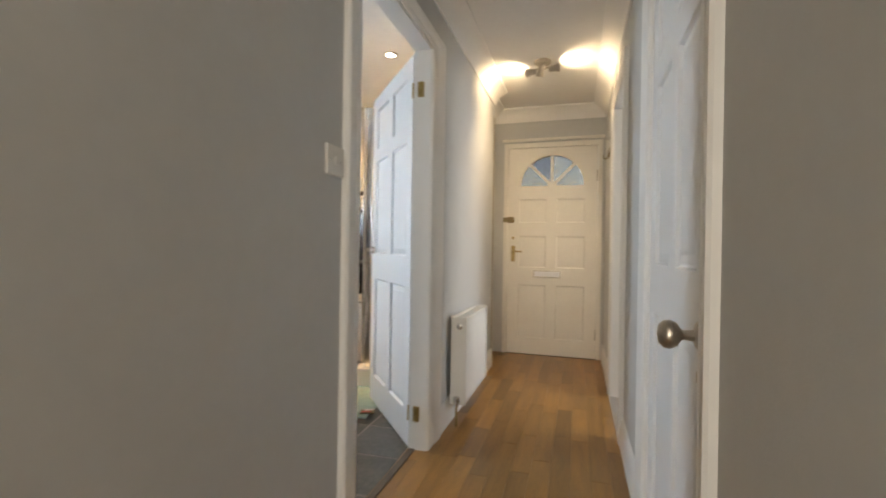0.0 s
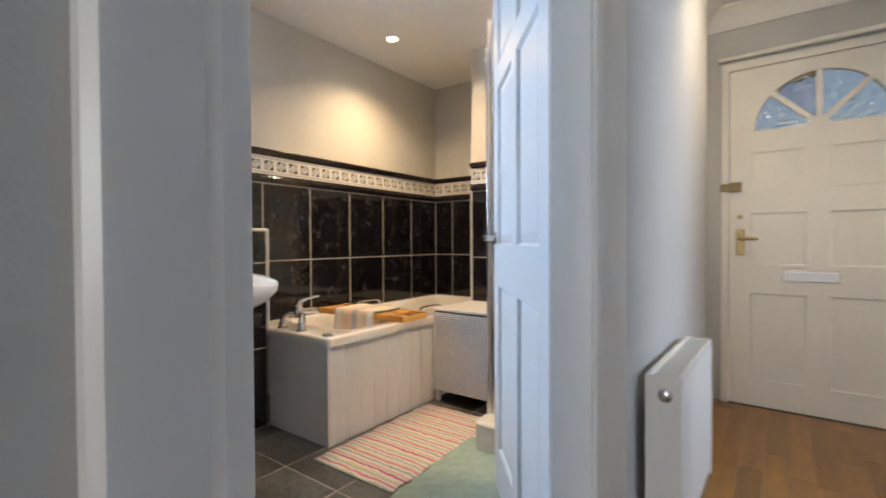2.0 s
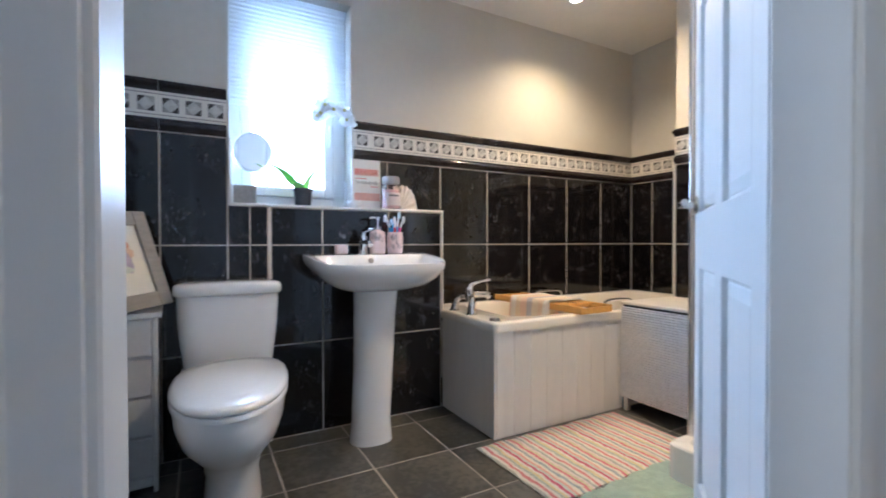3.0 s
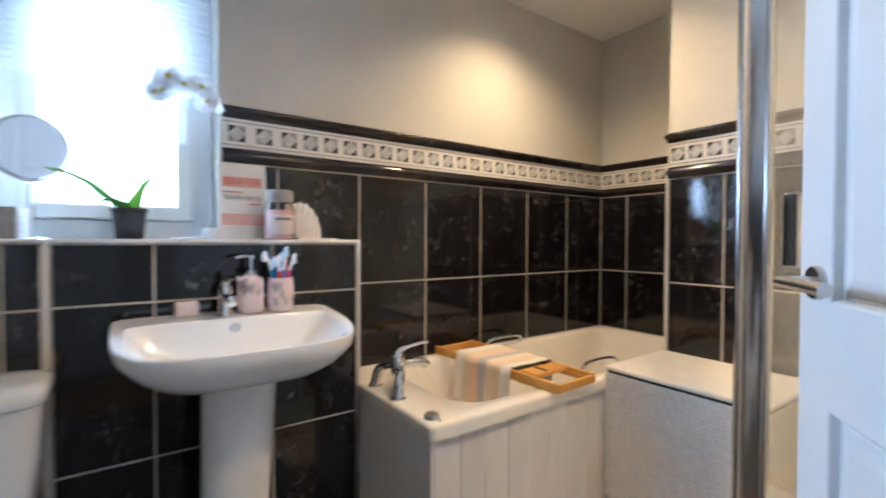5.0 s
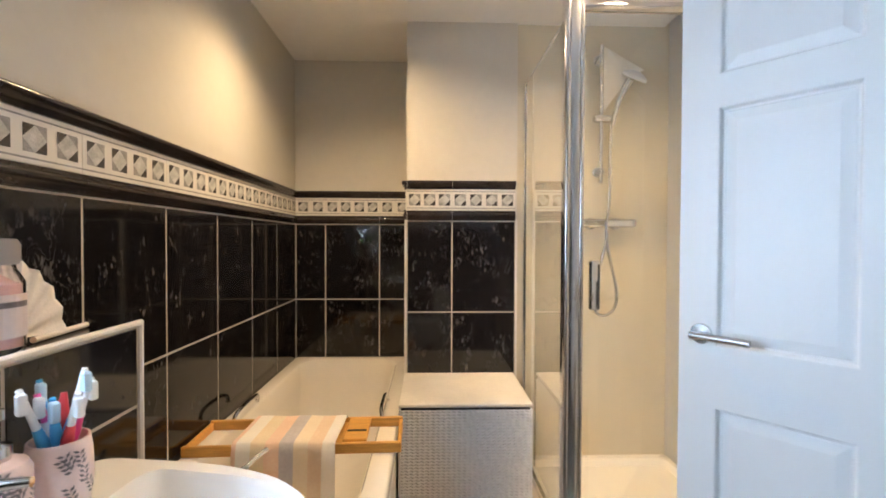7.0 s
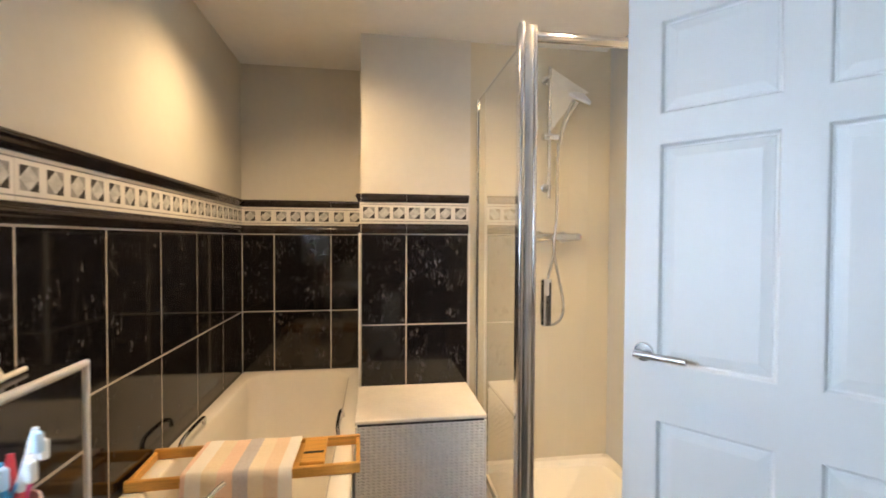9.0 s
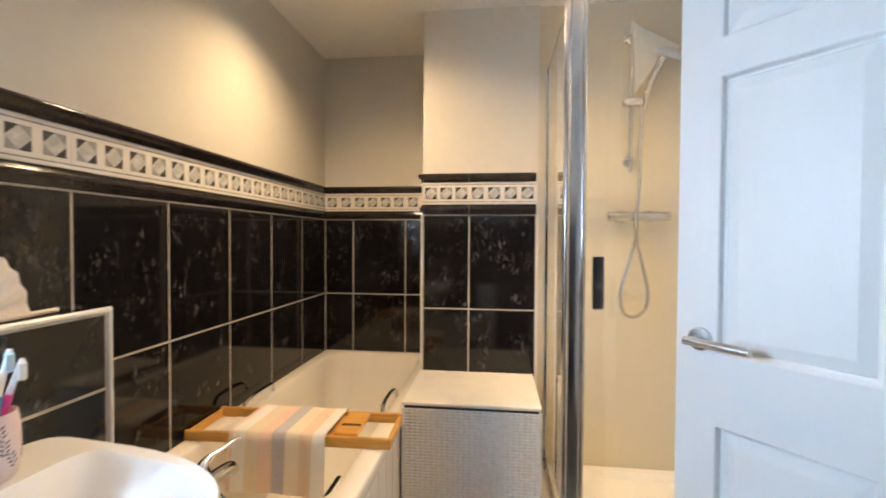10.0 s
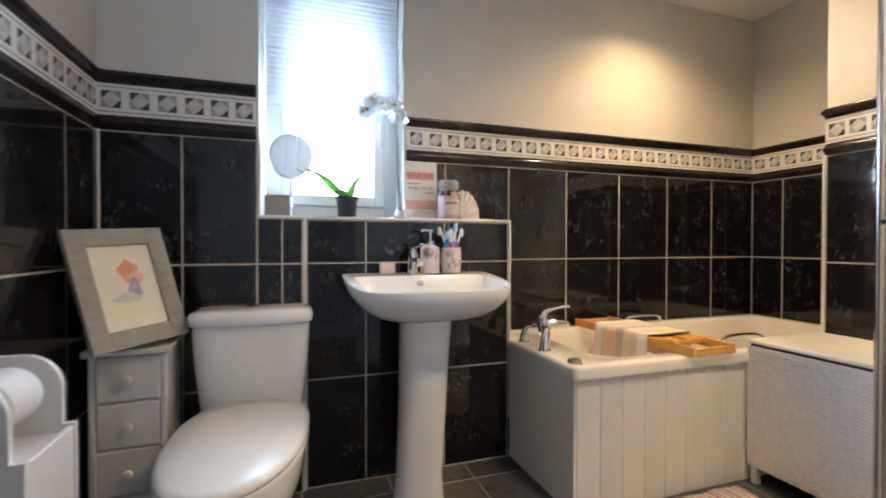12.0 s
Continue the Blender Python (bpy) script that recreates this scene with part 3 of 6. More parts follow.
def front_door():
    """Panelled front door with an arched four-pane light; x along it, outer face away from the hall."""
    w, h, t = 0.825, 1.98, 0.044
    ob = tagged(new("door_front"), "cream painted panelled front door with an arched glazed fanlight, closed", "front door", "", "structure")
    ob.matrix_world = HALL @ pose(0.080, HN, 0.006, 0, 0, 0)
    # the slab below the light
    cols = [(0.105, 0.365), (0.46, 0.72)]
    bm = panel_leaf(w, 1.575, t, cols, [(0.153, 0.665), (0.83, 1.134), (1.262, 1.49)], raised=False, bevel=0.012, depth=0.010)
    # the part round the arch
    c, r = Vector((w / 2, 1.615)), 0.292
    angles = sorted({*[i * 7.5 for i in range(25)], math.degrees(math.atan2(h - c.y, w / 2)), 180 - math.degrees(math.atan2(h - c.y, w / 2))})

    def rim(a):
        d = Vector((math.cos(radians(a)), math.sin(radians(a))))
        k = min((w / 2) / abs(d.x) if abs(d.x) > 1e-6 else 9, (h - c.y) / d.y if d.y > 1e-6 else 9)
        return c + d * r, c + d * k
    for a0, a1 in zip(angles, angles[1:]):
        (p0, q0), (p1, q1) = rim(a0), rim(a1)
        for y in (0, -t):
            bm.faces.new([bm.verts.new((p.x, y, p.y)) for p in (p0, q0, q1, p1)])
        for s0, s1 in ((p0, p1), (q0, q1)):
            bm.faces.new([bm.verts.new(v) for v in ((s0.x, 0, s0.y), (s1.x, 0, s1.y), (s1.x, -t, s1.y), (s0.x, -t, s0.y))])
    box(0, w, -t, 0, 1.575, 1.615, bm=bm)
    bmesh.ops.remove_doubles(bm, verts=bm.verts[:], dist=1e-4)
    bm.transform(Matrix.Translation((0, t, 0)))
    # the hall sees the side at y = 0
    leaf = part("leaf", bm, M_FDOOR, ob)
    # bars of the fanlight and its panes
    bm = bmesh.new()
    for a in (45, 90, 135):
        d = Vector((math.cos(radians(a)), 0, math.sin(radians(a))))
        n = Vector((-d.z, 0, d.x)) * 0.013
        o = Vector((c.x, 0, c.y))
        ring = lambda k, y: [o + d * k + n + Vector((0, y, 0)), o + d * k - n + Vector((0, y, 0))]
        loft([[*ring(0.02, 0.006), *ring(0.02, 0.038)[::-1]], [*ring(r, 0.006), *ring(r, 0.038)[::-1]]], bm)
    lathe([(0.045, 0), (0.045, 0.032)], 24, bm, m=pose(c.x, 0.038, c.y, 90))
    part("glazing_bar", bm, M_FDOOR, leaf)
    for i in range(4):
        a = [radians(45 * i + 45 * k / 6) for k in range(7)]
        own = bmesh.new()
        rings = []
        for j in range(25):
            rad = 0.004 + (r + 0.002) * j / 24
            row = []
            for k in range(25):
                t0 = radians(45 * i + 45 * k / 24)
                px, pz = c.x + rad * math.cos(t0), c.y + rad * math.sin(t0)
                # reeded, hammered face towards the hall
                row.append((px, 0.018 + 0.0060 * noise.noise(Vector((px * 30, i * 3.0, pz * 70))), pz))
            rings.append(row)
        loft(rings, own, cap=False, closed=False)
        back = [(q[0], 0.026, q[2]) for q in rings[-1]]
        own.faces.new([own.verts.new((c.x, 0.026, c.y))] + [own.verts.new(q) for q in back])
        pane = part("pane", own, M_OBSC, leaf, "bluish rippled obscured glass pane", smooth=80)
        pane.visible_shadow = False
    # furniture
    bm = box(-0.004, 0.062, -0.030, 0.0, 1.262, 1.318, 0.004)
    box(-0.045, -0.004, -0.026, 0.0, 1.268, 1.312, 0.003, bm=bm)
    part("night_latch", bm, M_DARKB, ob, "dark brass night latch")
    part("keyhole", lathe([(0.014, 0), (0.012, 0.005), (0, 0.006)], 16, m=pose(0.052, 0, 1.115, 90)), M_BRASS, ob, smooth=40)
    hd = part("handle", box(0.035, 0.075, -0.008, 0, 0.885, 1.040, 0.006, seg=2), M_BRASS, ob, "worn brass lever handle on a plate")
    part("lever", tube(curve([(0.055, -0.005, 0.985), (0.055, -0.045, 0.985), (0.075, -0.05, 0.985), (0.145, -0.048, 0.982)], 5), 0.008, 10), M_BRASS, hd, smooth=50)
    lb = part("letterbox", box(0.245, 0.512, -0.008, 0, 0.738, 0.808, 0.004), M_NICKEL, ob, "steel letterbox flap")
    part("flap", box(0.262, 0.495, -0.012, -0.008, 0.748, 0.796, 0.003), M_SATIN, lb)
    for z in (0.22, 1.70):
        tb = tube([(0.822, -0.006, z - 0.05), (0.822, -0.006, z + 0.05)], 0.007, 10)
        part("hinge", tb, M_NICKEL, ob, smooth=40)
    # frame round the door
    fr = bmesh.new()
    for x0, x1 in ((-0.042, -0.003), (0.828, 0.866)):
        box(x0, x1, -0.012, 0.06, -0.006, 2.03, 0.003, bm=fr)
    box(-0.003, 0.828, -0.012, 0.06, 1.983, 2.03, 0.003, bm=fr)
    part("door_frame", fr, M_FDOOR, ob)
    part("head_trim", box(-0.06, 0.885, -0.026, -0.0, 2.045, 2.072, 0.005), M_FDOOR, ob)
    part("threshold", box(-0.003, 0.828, -0.02, 0.05, -0.006, 0.0), M_DARKMAT, ob)
    return ob


front_door()


# ---- the side room and outdoors, seen through the doorway and the panes ----
def room_shell():
    bm = box(HL + 0.10, 3.6, 0.6, 0.7, 0, 2.6)
    box(HL + 0.10, 3.6, 3.3, 3.4, 0, 2.6, bm=bm)
    structure("wall_side_room", bm, M_WALL, "plain walls of the side room", "wall", HALL)
    structure("wall_side_room_end", slab_with_holes(3.6, 3.7, 0.6, 3.4, 0, 2.6, [(1.0, 2.4, 0.9, 2.1)]), M_WALL, "window wall of the side room", "wall", HALL)
    structure("ceiling_side_room", box(HL + 0.10, 3.7, 0.6, 3.4, 2.36, 2.45), M_CEIL, "white ceiling of the side room", "ceiling", HALL)
    structure("floor_side_room", box(HL + 0.02, 3.7, 0.6, 3.4, -0.12, -0.002), M_CARPET, "beige carpet in the side room", "floor", HALL)


room_shell()
structure("trim_threshold", box(HL - 0.02, HL + 0.03, RO0, RO1, -0.004, 0.006, 0.002), M_STEEL, "metal threshold strip", "threshold", HALL)
structure("trim_threshold_bathroom", box(-0.062, -0.03, DO0, DO1, -0.004, 0.006, 0.002), M_DARKMAT, "dark wood threshold strip", "threshold", HALL)
structure("ground", box(-60, 60, -60, 60, -0.5, -0.15), M_GREEN, "grass outside the house", "ground")


# ---- bathroom fixtures ----
def lamp_fitting(x, y):
    ob = thing("downlight", pose(x, y, ZC), "lit recessed ceiling downlight with a white rim", "ceiling light", "bathroom downlights")
    part("rim", lathe([(0.030, -0.001), (0.031, -0.006), (0.043, -0.004), (0.045, 0.0), (0.040, 0.003), (0.030, 0.003)], 28), M_CHROME, ob, smooth=40)
    part("lamp", lathe([(0.030, -0.003), (0.024, -0.0045), (0.0, -0.005)], 24), M_BULB, ob, "glowing lamp face", smooth=50)


for x, y in ((-1.64, 4.49), (-0.45, 3.94)):
    lamp_fitting(x, y)


def bath():
    """Acrylic bath with a rolled rim and a boarded side; origin at the outer south corner of the rim, x to the room."""
    ob = thing("bathtub", pose(XW, LEDGE_N - 0.006, 0), "white acrylic bathtub with white boarded side panels", "bathtub")
    w, l, z = 0.690, YN - LEDGE_N + 0.006, 0.527
    outer = lambda i, zz: rrect(i, w - i, i, l - i, 0.022, zz)
    inner = lambda s0, s1, e0, e1, r, zz: rrect(s0, w - s1, e0, l - e1, r, zz)
    rings = [outer(0.0, z - 0.045), outer(0.0, z - 0.014), outer(0.003, z - 0.006), outer(0.008, z - 0.0015), outer(0.014, z)]
    rings += [inner(0.066, 0.066, 0.165, 0.062, 0.13, z), inner(0.070, 0.070, 0.169, 0.066, 0.128, z - 0.003), inner(0.076, 0.076, 0.176, 0.076, 0.125, z - 0.014),
              inner(0.088, 0.088, 0.195, 0.105, 0.12, z - 0.10), inner(0.105, 0.105, 0.225, 0.20, 0.12, z - 0.27), inner(0.13, 0.13, 0.26, 0.29, 0.115, z - 0.365),
              inner(0.18, 0.18, 0.32, 0.36, 0.10, z - 0.395), inner(0.30, 0.30, 0.45, 0.60, 0.03, z - 0.40),
              inner(0.335, 0.335, 0.70, 0.70, 0.002, z - 0.401)]
    tub = part("tub", loft(rings, cap=False), M_ACRYL, ob, smooth=38)
    # boarded panels
    y = 0.02
    while y < l - 0.02:
        b = min(0.098, l - 0.01 - y)
        part("panel_board", box(w - 0.030, w - 0.016, y, y + b - 0.0010, 0.0, z - 0.045, 0.0018), M_PANEL, ob)
        y += b
    part("end_panel", box(XL - XW + 0.002, w - 0.0165, 0.007, 0.0195, 0.0, z - 0.045, 0.002), M_PANEL, ob, "plain white end panel")
    part("frame", box(0.05, w - 0.031, 0.025, l - 0.02, 0.0, 0.11), M_RUBBER_SHADE, ob)
    part("waste_knob", lathe([(0.024, 0), (0.024, 0.008), (0.020, 0.014), (0.0, 0.016)], 24, m=pose(0.630, 0.040, z)), M_NICKEL, ob, "dark metal plug on the rim", smooth=40)
    part("plug_chain", tube(curve([(0.645, 0.040, z + 0.004), (0.662, 0.047, z + 0.003), (0.672, 0.038, z + 0.003)], 4), 0.0025, 6), M_STEEL, ob, smooth=50)
    # grips
    for gx, s in ((0.062, 1), (w - 0.062, -1)):
        pts = [(gx, 0.75, z + 0.002), (gx + 0.004 * s, 0.755, z + 0.028), (gx + 0.01 * s, 0.80, z + 0.043), (gx + 0.01 * s, 0.93, z + 0.043), (gx + 0.004 * s, 0.975, z + 0.028), (gx, 0.98, z + 0.002)]
        part("grip_handle", tube(curve(pts, 6), 0.008, 10), M_CHROME, ob, "chrome grip handle", smooth=60)
    # deck mixer: two bent legs, an upright body, a short spout and a long lever
    bx, by = 0.352, 0.082
    mx = part("mixer_tap", lathe([(0.0, 0.052), (0.020, 0.054), (0.024, 0.062), (0.025, 0.108), (0.023, 0.124), (0.018, 0.131), (0.0, 0.134)], 24, m=pose(bx, by, z)), M_CHROME, ob, "chrome bath mixer tap", smooth=50)
    for tx, s in ((0.268, 1), (0.436, -1)):
        leg = curve([(tx, 0.036, z), (tx + 0.003 * s, 0.040, z + 0.030), (tx + 0.008 * s, 0.046, z + 0.056), (tx + 0.026 * s, 0.058, z + 0.074), (tx + 0.066 * s, 0.076, z + 0.080)], 5)
        part("leg", tube(leg, 0.018, 16, taper=[0.0205 - 0.0003 * k for k in range(len(leg))]), M_CHROME, mx, smooth=60)
        part("flange", lathe([(0.026, 0), (0.026, 0.004), (0.020, 0.008), (0.0, 0.009)], 20, m=pose(tx, 0.036, z)), M_CHROME, mx, smooth=40)
    part("spout", tube(curve([(bx, by + 0.01, z + 0.086), (bx + 0.006, by + 0.06, z + 0.088), (bx + 0.010, by + 0.100, z + 0.084), (bx + 0.011, by + 0.112, z + 0.072)], 6), 0.017, 16), M_CHROME, mx, smooth=60)
    lev = curve([(bx, by, z + 0.126), (bx + 0.003, by + 0.012, z + 0.142), (bx + 0.014, by + 0.040, z + 0.152), (bx + 0.030, by + 0.078, z + 0.162), (bx + 0.040, by + 0.100, z + 0.164)], 6)
    part("lever", tube(lev, 0.009, 12, taper=[0.017 - 0.011 * min(1, k / 12) for k in range(len(lev))]), M_CHROME, mx, smooth=60)


bath()


def bath_caddy():
    ob = thing("bath_caddy", pose(-1.648, 4.282, 0.5285, 0, 0, 2), "bamboo bath tray laid across the bathtub", "bath tray")
    hw, hd, h = 0.352, 0.112, 0.030
    for y in (-hd, hd - 0.014):
        part("rail", box(-hw, hw, y, y + 0.014, 0, h + 0.006, 0.003), M_BAMBOO, ob)
    for x in (-hw, hw - 0.014):
        part("end_rail", box(x, x + 0.014, -hd + 0.014, hd - 0.014, 0, h, 0.003), M_BAMBOO, ob)
    part("board", box(-0.21, 0.215, -hd + 0.014, hd - 0.014, 0.010, 0.022, 0.002), M_BAMBOO, ob)
    bm = box(0.155, 0.235, -hd + 0.03, hd - 0.014, 0.022, 0.036, 0.003)
    part("phone_holder", bm, M_BAMBOO, ob)
    # no slot is cut: a black strip on top stands for its shade
    part("slot", box(0.162, 0.228, -0.020, -0.005, 0.0361, 0.0372), M_RUBBER_SHADE, ob, "black strip painted as the shade in a phone slot")
    # towel hanging over the tray
    t = thing("towel", pose(-1.685, 4.282, 0.5285), "pastel striped towel draped over the bath tray", "towel")
    rings = []
    w0, w1 = -0.152, 0.178
    prof = [(0.128, -0.10), (0.126, -0.04), (0.124, 0.02), (0.118, 0.040), (0.108, 0.045), (0.05, 0.0445), (0, 0.044), (-0.05, 0.0445), (-0.108, 0.045), (-0.118, 0.040), (-0.125, 0.015),
            (-0.128, -0.03), (-0.132, -0.08), (-0.138, -0.15)]
    nx = 24
    for side in (0, 1):
        for k, (y, z) in enumerate(prof if side == 0 else prof[::-1]):
            row = []
            for i in range(nx):
                u = i / (nx - 1)
                x = w0 + (w1 - w0) * u
                wob = 0.004 * math.sin(9 * u + k * 0.5) + 0.003 * math.sin(23 * u)
                off = 0.0 if side == 0 else -0.006
                drop = max(0.0, 0.03 - z) * 0.25
                row.append((x + (0.012 * u - 0.004) * drop * 10, (abs(y) + off + wob * (1 if z < 0.03 else 0)) * (1 if y > 0 else -1), z + off * (1 if z > 0.03 else 0) + (0.0015 * math.sin(14 * u) if z > 0.03 else 0)))
            rings.append(row)
    part("cloth", loft(rings + [rings[0]], cap=False, closed=False), M_TOWEL, t, smooth=60)


bath_caddy()


def toilet():
    """Close-coupled toilet facing +x; origin at the wall on the floor."""
    ob = thing("toilet", pose(XB, 2.645, 0), "white ceramic close-coupled toilet with its lid closed", "toilet")
    n = 5.5
    ring = lambda d, w, z, cx: superoval(d, w, n, z, 40, cx, 0)
    part("cistern", loft([ring(0.085, 0.152, 0.385, 0.095), ring(0.092, 0.160, 0.40, 0.098), ring(0.098, 0.178, 0.56, 0.100), ring(0.100, 0.184, 0.682, 0.102)]), M_CERAM, ob, smooth=50)
    lid = part("cistern_lid", loft([ring(0.102, 0.187, 0.682, 0.104), ring(0.109, 0.194, 0.688, 0.106), ring(0.109, 0.194, 0.714, 0.106), ring(0.103, 0.188, 0.725, 0.105), ring(0.085, 0.165, 0.731, 0.104), ring(0.02, 0.04, 0.732, 0.104)]), M_CERAM, ob, smooth=60)
    part("flush_button", lathe([(0.022, 0), (0.022, 0.004), (0.017, 0.006), (0, 0.0065)], 20, m=pose(0.104, -0.005, 0.7315)), M_CHROME, lid, "chrome flush button", smooth=40)

    def egg(len_b, len_f, w, z, cx):
        out = []
        for i in range(48):
            t = 2 * math.pi * i / 48
            c, s = math.cos(t), math.sin(t)
            out.append((cx + (len_f * 1.19 if c > 0 else len_b) * math.copysign(abs(c) ** (0.95 if c > 0 else 0.6), c), (w * 0.91) * math.copysign(abs(s) ** 0.9, s), z))
        # the pan stands slightly skew to its cistern
        return [(x, y + 0.003 - 0.075 * (x - 0.27), q) for x, y, q in out]
    cx = 0.42
    bowl = [egg(0.27, 0.16, 0.105, 0.0, 0.36), egg(0.27, 0.155, 0.10, 0.05, 0.36), egg(0.26, 0.155, 0.100, 0.13, 0.37), egg(0.245, 0.19, 0.125, 0.20, 0.39),
            egg(0.24, 0.255, 0.168, 0.275, cx), egg(0.238, 0.283, 0.184, 0.33, cx), egg(0.238, 0.288, 0.188, 0.375, cx), egg(0.236, 0.285, 0.186, 0.392, cx)]
    part("bowl", loft(bowl), M_CERAM, ob, smooth=60)
    part("shelf", loft([superoval(0.125, 0.10, 5, 0.20, 32, 0.125, 0), superoval(0.13, 0.155, 5, 0.30, 32, 0.135, 0), superoval(0.135, 0.17, 5, 0.384, 32, 0.14, 0)]), M_CERAM, ob, smooth=60)
    part("seat", loft([egg(0.226, 0.290, 0.190, 0.393, cx), egg(0.230, 0.298, 0.197, 0.397, cx), egg(0.230, 0.298, 0.197, 0.409, cx), egg(0.226, 0.293, 0.192, 0.414, cx)]), M_SEAT, ob, smooth=50)
    part("lid", loft([egg(0.228, 0.295, 0.194, 0.415, cx), egg(0.230, 0.299, 0.198, 0.419, cx), egg(0.229, 0.298, 0.197, 0.428, cx), egg(0.215, 0.28, 0.182, 0.438, cx), egg(0.15, 0.2, 0.12, 0.4445, cx), egg(0.02, 0.02, 0.02, 0.446, cx)]), M_SEAT, ob, "closed white plastic lid", smooth=60)
    for y in (-0.075, 0.075):
        part("seat_hinge", lathe([(0.014, 0), (0.014, 0.035), (0.011, 0.043), (0, 0.044)], 16, m=pose(0.222, y, 0.39)), M_CHROME, ob, smooth=40)


toilet()


def basin():
    """Basin on a pedestal facing +x; origin on the floor at the tiled ledge's face."""
    ob = thing("basin", pose(XL, 3.245, 0), "white ceramic pedestal basin", "sink")
    def outline(s, z, front=0.452, half=0.297, back=0.0):
        # square back corners, sides flaring out to a broad bowed front
        pts = []
        N = 60
        for i in range(N):
            t = 2 * math.pi * i / N
            c, q = math.cos(t), math.sin(t)
            x = 0.19 + (front - 0.19) * math.copysign(abs(c) ** 0.72, c) if c > 0 else 0.19 + (0.19 - back) * math.copysign(abs(c) ** 0.17, c)
            y = half * math.copysign(abs(q) ** (0.56 if c > 0 else 0.30), q)
            pts.append((0.19 + (x - 0.19) * s, y * s, z))
        return pts

    def dip(ring, share=1.0):
        # the rim falls gently from the tap ledge to the front
        return [(x, y, z - 0.034 * share * max(0.0, min(1.0, (x - 0.09) / 0.30)) ** 1.2) for x, y, z in ring]
    zt = 0.832
    rings = [outline(0.36, zt - 0.165, 0.40), outline(0.54, zt - 0.153, 0.42), outline(0.74, zt - 0.122), outline(0.87, zt - 0.085), outline(0.95, zt - 0.052), outline(0.99, zt - 0.032),
             outline(1.0, zt - 0.012), outline(0.996, zt - 0.003), outline(0.985, zt)]
    rings += [[(0.255 + (p[0] - 0.19) * 0.70, p[1] * 0.90, zt - 0.002) for p in outline(1.0, 0)], [(0.255 + (p[0] - 0.19) * 0.67, p[1] * 0.87, zt - 0.010) for p in outline(1.0, 0)],
              [(0.25 + (p[0] - 0.19) * 0.58, p[1] * 0.76, zt - 0.06) for p in outline(1.0, 0)], [(0.24 + (p[0] - 0.19) * 0.38, p[1] * 0.50, zt - 0.115) for p in outline(1.0, 0)],
              [(0.24 + (p[0] - 0.19) * 0.08, p[1] * 0.10, zt - 0.13) for p in outline(1.0, 0)]]
    shares = (0, 0.1, 0.4, 0.7, 0.9, 1, 1, 1, 1, 1, 1, 0.6, 0.2, 0)
    part("bowl", loft([dip(r, k) for r, k in zip(rings, shares)]), M_CERAM, ob, smooth=34)
    part("pedestal", loft([superoval(0.082, 0.095, 2.4, 0.0, 36, 0.20, -0.03), superoval(0.080, 0.092, 2.4, 0.02, 36, 0.20, -0.03), superoval(0.076, 0.086, 2.3, 0.10, 36, 0.198, -0.028),
                           superoval(0.078, 0.089, 2.3, 0.35, 36, 0.195, -0.015), superoval(0.080, 0.094, 2.3, 0.55, 36, 0.187, -0.006), superoval(0.083, 0.099, 2.3, 0.66, 36, 0.185, 0), superoval(0.088, 0.108, 2.3, 0.688, 36, 0.19, 0)]), M_CERAM, ob, smooth=60)
    part("overflow", lathe([(0.013, 0), (0.013, 0.003), (0.008, 0.004), (0, 0.0035)], 20, m=pose(0.1335, -0.003, 0.800, 0, 76, 0)), M_STEEL, ob, "small chrome overflow ring", smooth=40)
    tap = part("mixer_tap", lathe([(0.026, 0), (0.025, 0.006), (0.021, 0.012), (0.021, 0.055), (0.023, 0.070), (0.019, 0.088), (0.0, 0.093)], 24, m=pose(0.066, -0.018, zt - 0.003)), M_CHROME, ob, "chrome basin mixer tap", smooth=50)
    part("spout", tube(curve([(0.07, -0.018, zt + 0.048), (0.105, -0.018, zt + 0.055), (0.15, -0.016, zt + 0.052), (0.165, -0.016, zt + 0.040)], 5), 0.0125, 14), M_CHROME, tap, smooth=60)
    part("lever", tube(curve([(0.064, -0.018, zt + 0.088), (0.075, -0.015, zt + 0.105), (0.115, -0.008, zt + 0.112), (0.158, 0.002, zt + 0.113)], 5), 0.008, 10, taper=[0.015 - 0.0006 * k for k in range(16)]), M_CHROME, tap, smooth=60)


basin()


